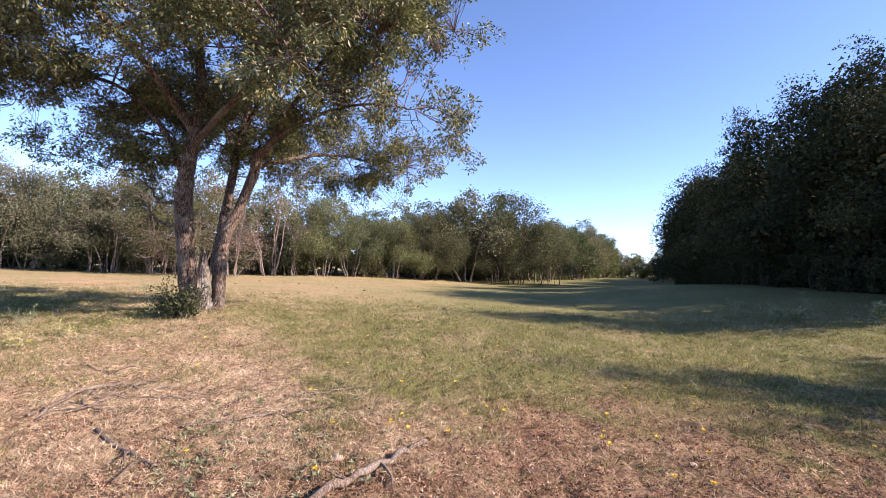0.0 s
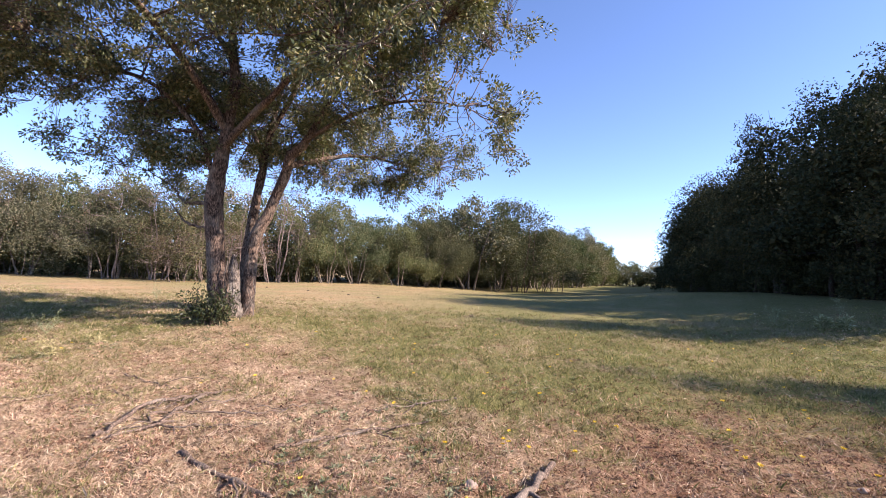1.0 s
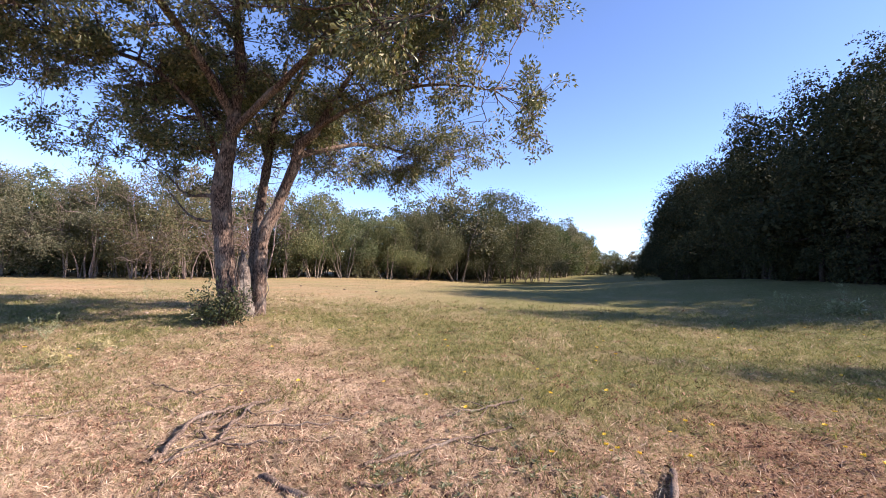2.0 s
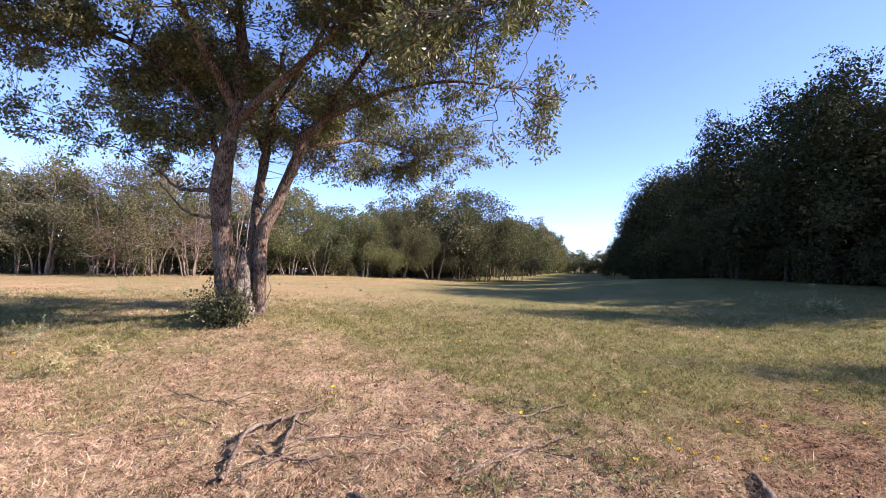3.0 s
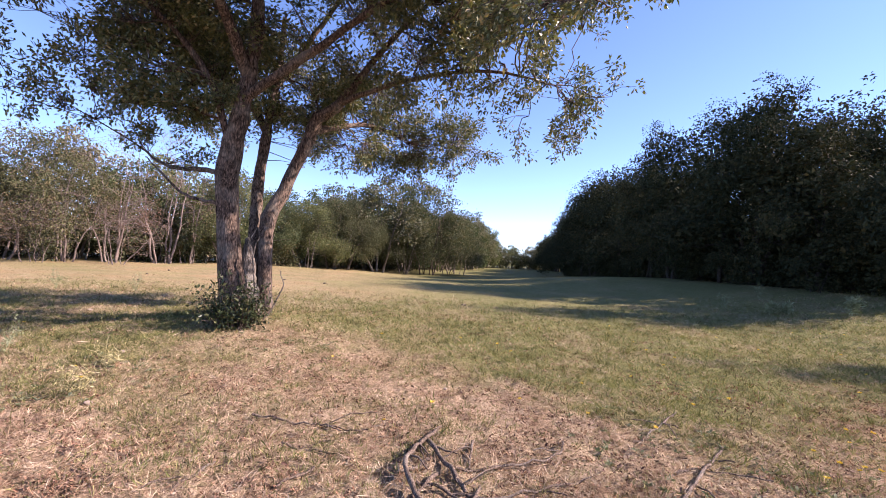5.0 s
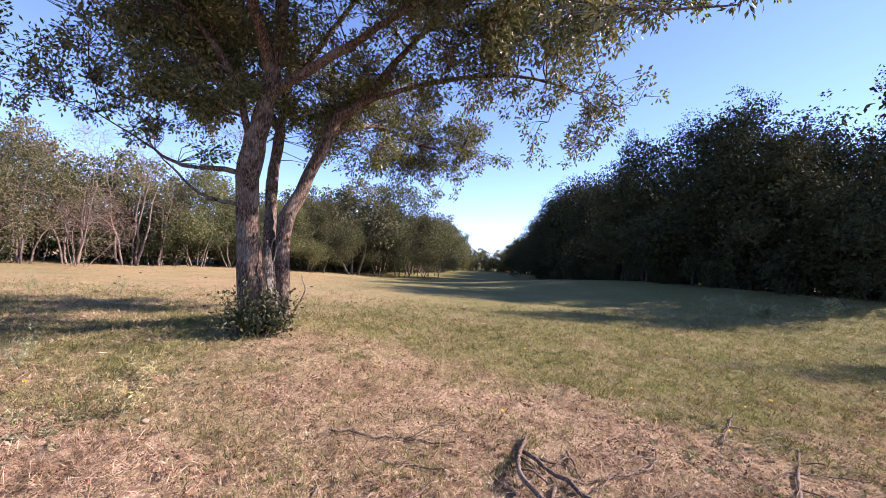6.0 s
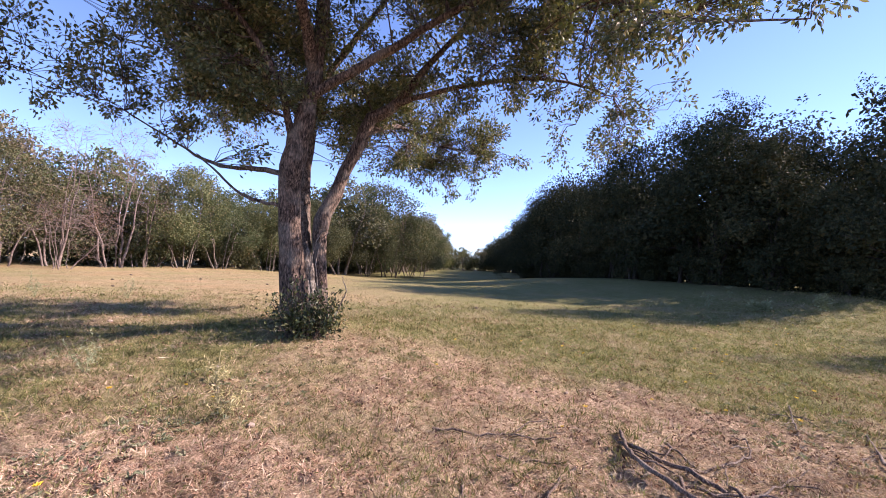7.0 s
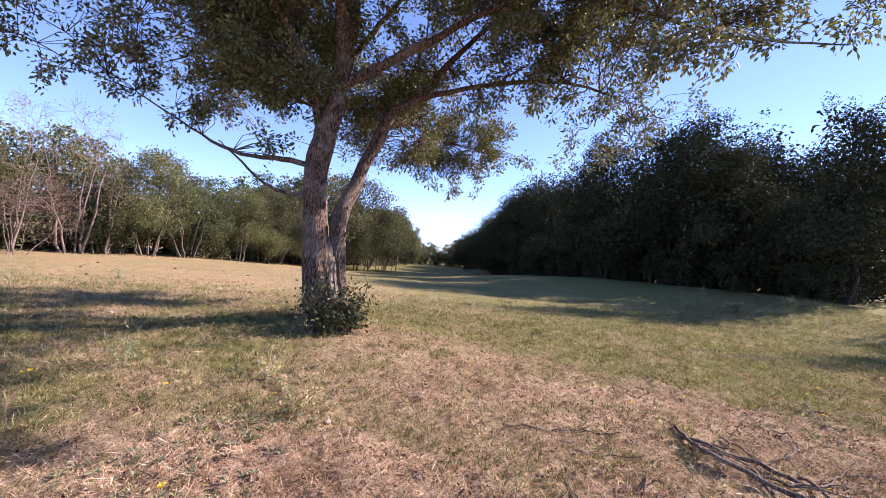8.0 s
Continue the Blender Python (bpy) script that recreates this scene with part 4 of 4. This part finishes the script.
for i, (pts, r0, r1, forks, lift) in enumerate((
        (((-0.10, 2.68), (-0.27, 2.34), (-0.49, 1.98), (-0.62, 1.7)), 0.020, 0.032, 2, 0.02),
        (((-2.10, 2.48), (-1.71, 2.23), (-1.43, 2.08)), 0.026, 0.018, 2, 0.0),
        (((-3.58, 3.95), (-3.20, 3.82), (-2.88, 3.68)), 0.014, 0.008, 2, 0.01),
        (((-2.42, 2.56), (-2.56, 2.33)), 0.014, 0.010, 1, 0.0),
        (((-1.62, 2.42), (-1.44, 2.46)), 0.016, 0.012, 0, 0.0),
        (((-2.44, 3.64), (-2.60, 3.40), (-2.73, 3.14), (-2.72, 2.86), (-2.66, 2.60)), 0.018, 0.024, 3, 0.10),
        (((-2.57, 3.52), (-2.51, 2.92)), 0.023, 0.019, 1, 0.03),
        (((-2.30, 3.43), (-2.41, 3.12)), 0.014, 0.010, 1, 0.02),
        (((-2.60, 3.21), (-2.78, 3.12)), 0.015, 0.012, 0, 0.02),
        (((-2.70, 3.02), (-2.41, 2.84), (-1.87, 2.92)), 0.016, 0.007, 3, 0.02),
        (((-2.42, 2.95), (-2.63, 2.62)), 0.016, 0.012, 1, 0.03),
        (((-0.83, 3.17), (-1.28, 2.88), (-1.63, 2.62)), 0.013, 0.017, 2, 0.02),
        (((-0.66, 3.74), (-0.95, 3.55), (-1.33, 3.29)), 0.013, 0.009, 4, 0.03),
        (((-3.35, 3.55), (-3.05, 3.40)), 0.010, 0.007, 1, 0.0),
        (((-1.35, 2.95), (-0.98, 2.98)), 0.010, 0.007, 1, 0.0),
        (((-1.76, 3.42), (-1.86, 3.24), (-2.10, 3.12), (-2.50, 3.10)), 0.007, 0.012, 2, 0.04),
        (((-3.16, 3.26), (-3.32, 3.14)), 0.014, 0.010, 0, 0.0),
        (((-3.63, 3.36), (-3.75, 3.10)), 0.012, 0.009, 1, 0.0),
        (((-2.84, 2.80), (-2.58, 3.10)), 0.016, 0.018, 0, 0.02))):
    k = (0.75, 0.62)[i] if i < 2 else 0.56
    fallen_branch(pts, r0 * k, r1 * k, 100 + i, forks, lift=lift * 0.4)


# ---------------------------------------------------------------- small plants and stones
def plain_mat(name, col, rough, vary=0.25):
    m, nt, out = mat_base(name)
    f = noise_tex(nt, coords(nt), 60.0, 3.0)
    p = nt.nodes.new("ShaderNodeBsdfPrincipled")
    p.inputs["Roughness"].default_value = rough
    nt.links.new(ramp(nt, f, [(0.35, tuple(c * (1 - vary) for c in col)), (0.65, tuple(min(1, c * (1 + vary)) for c in col))]), p.inputs["Base Color"])
    nt.links.new(p.outputs[0], out.inputs["Surface"])
    return m


PETAL = plain_mat("yellow_petal", (0.72, 0.50, 0.03), 0.6)
STONE = plain_mat("pale_stone", (0.29, 0.225, 0.175), 0.9)
STALK = plain_mat("green_stalk", (0.13, 0.16, 0.05), 0.6)


def yellow_flower():
    f = thing("hawkbit_flower", "small yellow wild flower on a thin green stalk", "flower", "yellow flowers")
    rng = np.random.RandomState(3)
    V, F = tube_arrays([(np.array([(0, 0, -0.02), (0.003, 0, 0.02), (0.0, 0.002, 0.05)]), np.array([0.0015, 0.0014, 0.0012]))], 5)
    stalk = part("stalk", mesh_np("stalk", V, [F], STALK, True), f)
    a = np.arange(22) * 2.4
    ax = np.stack((np.cos(a), np.sin(a), 0.25 + 0.5 * (np.arange(22) % 3) / 2), -1)
    V, F = leaf_arrays(rng, np.tile(np.array([[0, 0, 0.05]]), (22, 1)), ax, 0.016, 0.007, 0.1)
    part("flower_head", mesh_np("flower_head", V, [F], PETAL), stalk, "bright yellow petals")
    return f


def flowers():
    rng = random.Random(4)
    spots = [(-0.71, 2.68), (-0.36, 2.88), (-0.34, 2.76), (-0.24, 2.77), (-0.3, 3.05), (0.13, 3.14), (0.29, 3.29), (1.03, 2.86), (1.03, 2.75), (1.49, 3.54), (1.25, 2.37), (1.4, 2.28), (-0.57, 2.08), (-1.34, 2.23), (2.71, 2.92), (-2.42, 3.99), (-2.77, 3.76), (-5.3, 3.6), (-1.74, 4.06)]
    spots += [(rng.uniform(-1.5, 5.0), rng.uniform(2.2, 7.5)) for _ in range(46)]
    spots += [(rng.uniform(-6.5, -1.5), rng.uniform(4.6, 8.5)) for _ in range(10)]
    first = yellow_flower()
    for i, (x, y) in enumerate(spots):
        m = pose(x, y, gz(x, y), rng.uniform(-15, 15), rng.uniform(-15, 15), rng.uniform(0, 360)) @ Matrix.Scale(rng.uniform(0.8, 1.2), 4)
        if i == 0:
            first.matrix_basis = m
        else:
            keep = first.scale.copy()
            first.scale = (1, 1, 1)
            copy_thing(first, m)
            first.scale = keep


flowers()


def stone(x, y, size, seed):
    bm = bmesh.new()
    bmesh.ops.create_icosphere(bm, subdivisions=3, radius=size)
    off = Vector((seed * 3.1, seed * 1.7, 0))
    for v in bm.verts:
        n = noise.noise(v.co / size * 1.1 + off)
        v.co *= 1 + 0.35 * n
        v.co.z *= 0.62
    me = bpy.data.meshes.new("pale_stone")
    bm.to_mesh(me)
    bm.free()
    for p in me.polygons:
        p.use_smooth = True
    me.materials.append(STONE)
    ob = new("pale_stone", me)
    ob.matrix_basis = pose(x, y, gz(x, y) + size * 0.25, 0, 0, seed * 50)
    return tagged(ob, "small pale stone lying in the dry grass", "stone", "pale stones")


for i, (x, y, r) in enumerate(((1.46, 2.61, 0.026), (-0.56, 2.34, 0.030), (-4.59, 4.23, 0.024), (-4.9, 5.4, 0.025), (-2.2, 4.5, 0.018), (2.6, 3.3, 0.022), (-6.4, 8.0, 0.03))):
    stone(x, y, r, i + 1)


def dry_weed(x, y, height, seed, mat, label, spread=0.14, leaves=2):
    """A wiry, branching weed with a few narrow leaves."""
    rng = np.random.RandomState(seed)
    w = thing("dry_weed", label, "weed", "weeds of the meadow")
    g = gz(x, y)
    stems = []
    for i in range(5):
        a = rng.uniform(0, 6.28)
        tip = np.array([x + spread * math.cos(a) * rng.uniform(0.4, 1), y + spread * math.sin(a) * rng.uniform(0.4, 1), g + height * rng.uniform(0.6, 1)])
        stems.append((bend(rng, (x, y, g - 0.02), tip, 8, 0.15, 0.1), np.linspace(0.003, 0.0014, 8)))
    n, r = nodes_of(stems, 3)
    t = n[rng.choice(len(n), 16)] + rng.normal(size=(16, 3)) * np.array([0.07, 0.07, 0.05]) + np.array([0, 0, 0.05])
    tw = connect(rng, n, r, t, 4, 0.0015, 0.004, 0.2, 0.05)
    for b in stems:
        V, F = tube_arrays([b], 4)
        part("stalk", mesh_np("stalk", V, [F], mat, True), w)
    V, F = tube_arrays(tw, 4)
    tagged(part("side_twig", mesh_np("side_twig", V, [F], mat, True), w), kind="stuff")
    c = np.concatenate([b[0][1:] for b in stems + tw])
    V, F = foliage(rng, c, rng.normal(size=c.shape), leaves, 0.015, 0.035, 0.010, 0.0)
    tagged(part("leaves", mesh_np("leaves", V, [F], mat), w), kind="stuff")
    return w


WEED_PALE = leaf_mat("pale_weed", [(0.0, (0.30, 0.26, 0.12)), (0.6, (0.42, 0.37, 0.20)), (1.0, (0.55, 0.48, 0.30))], 0.25, 0.7)
WEED_GREEN = leaf_mat("green_weed", [(0.0, (0.14, 0.16, 0.085)), (0.6, (0.25, 0.27, 0.16)), (1.0, (0.40, 0.41, 0.27))], 0.25, 0.7)
for i, (x, y, h, m) in enumerate(((-4.75, 4.42, 0.17, WEED_PALE), (-4.88, 5.06, 0.15, WEED_PALE), (-5.78, 5.42, 0.15, WEED_GREEN),
                                  (-8.3, 10.8, 0.3, WEED_GREEN), (-7.0, 10.9, 0.25, WEED_GREEN), (5.6, 9.3, 0.35, WEED_GREEN), (7.6, 10.2, 0.35, WEED_GREEN))):
    dry_weed(x, y, h, 200 + i, m, "wiry pale dry weed standing in the grass" if m is WEED_PALE else "wiry grey-green weed standing in the grass")


def thistle(x, y, h, seed):
    """A leafy pale thistle: thick stalk, drooping leaves, tufted head."""
    rng = np.random.RandomState(seed)
    w = thing("thistle", "pale grey-green thistle standing in the wood's shade", "plant", "pale thistles")
    g = gz(x, y)
    line = bend(rng, (x, y, g - 0.03), (x + 0.05, y, g + h * 0.8), 7, 0.1)
    V, F = tube_arrays([(line, np.linspace(0.012, 0.006, 7))], 6)
    part("stalk", mesh_np("stalk", V, [F], WEED_GREEN, True), w)
    n = 75
    t = rng.rand(n) ** 0.7
    a = rng.uniform(0, 6.28, n)
    r = 0.22 * h * (1.15 - 0.5 * t) * rng.rand(n) ** 0.5
    c = np.stack((x + 0.05 * t + r * np.cos(a), y + r * np.sin(a), g + h * (0.1 + 0.85 * t)), -1)
    V, F = foliage(rng, c, np.stack((np.cos(a), np.sin(a), np.full(n, 0.4)), -1), 5, 0.03, 0.09, 0.026, 0.0)
    tagged(part("leaves", mesh_np("leaves", V, [F], WEED_GREEN), w), kind="stuff")


for i, (x, y, h) in enumerate(((6.9, 7.6, 0.36), (5.75, 8.35, 0.20), (6.05, 8.25, 0.18))):
    thistle(x, y, h, 300 + i)


CLOD = plain_mat("dung_clod", (0.09, 0.065, 0.045), 0.95)


def clods():
    rng = random.Random(12)
    for i in range(9):
        x, y = rng.uniform(-9.5, 0.5), rng.uniform(9.5, 19)
        ob = stone(x, y, rng.uniform(0.03, 0.055), 20 + i)
        ob.data.materials[0] = CLOD
        ob.name = ob.data.name = "dung_clod"
        tagged(ob, "dark dry dung clod on the grazed meadow", "dung", "dung clods")


clods()
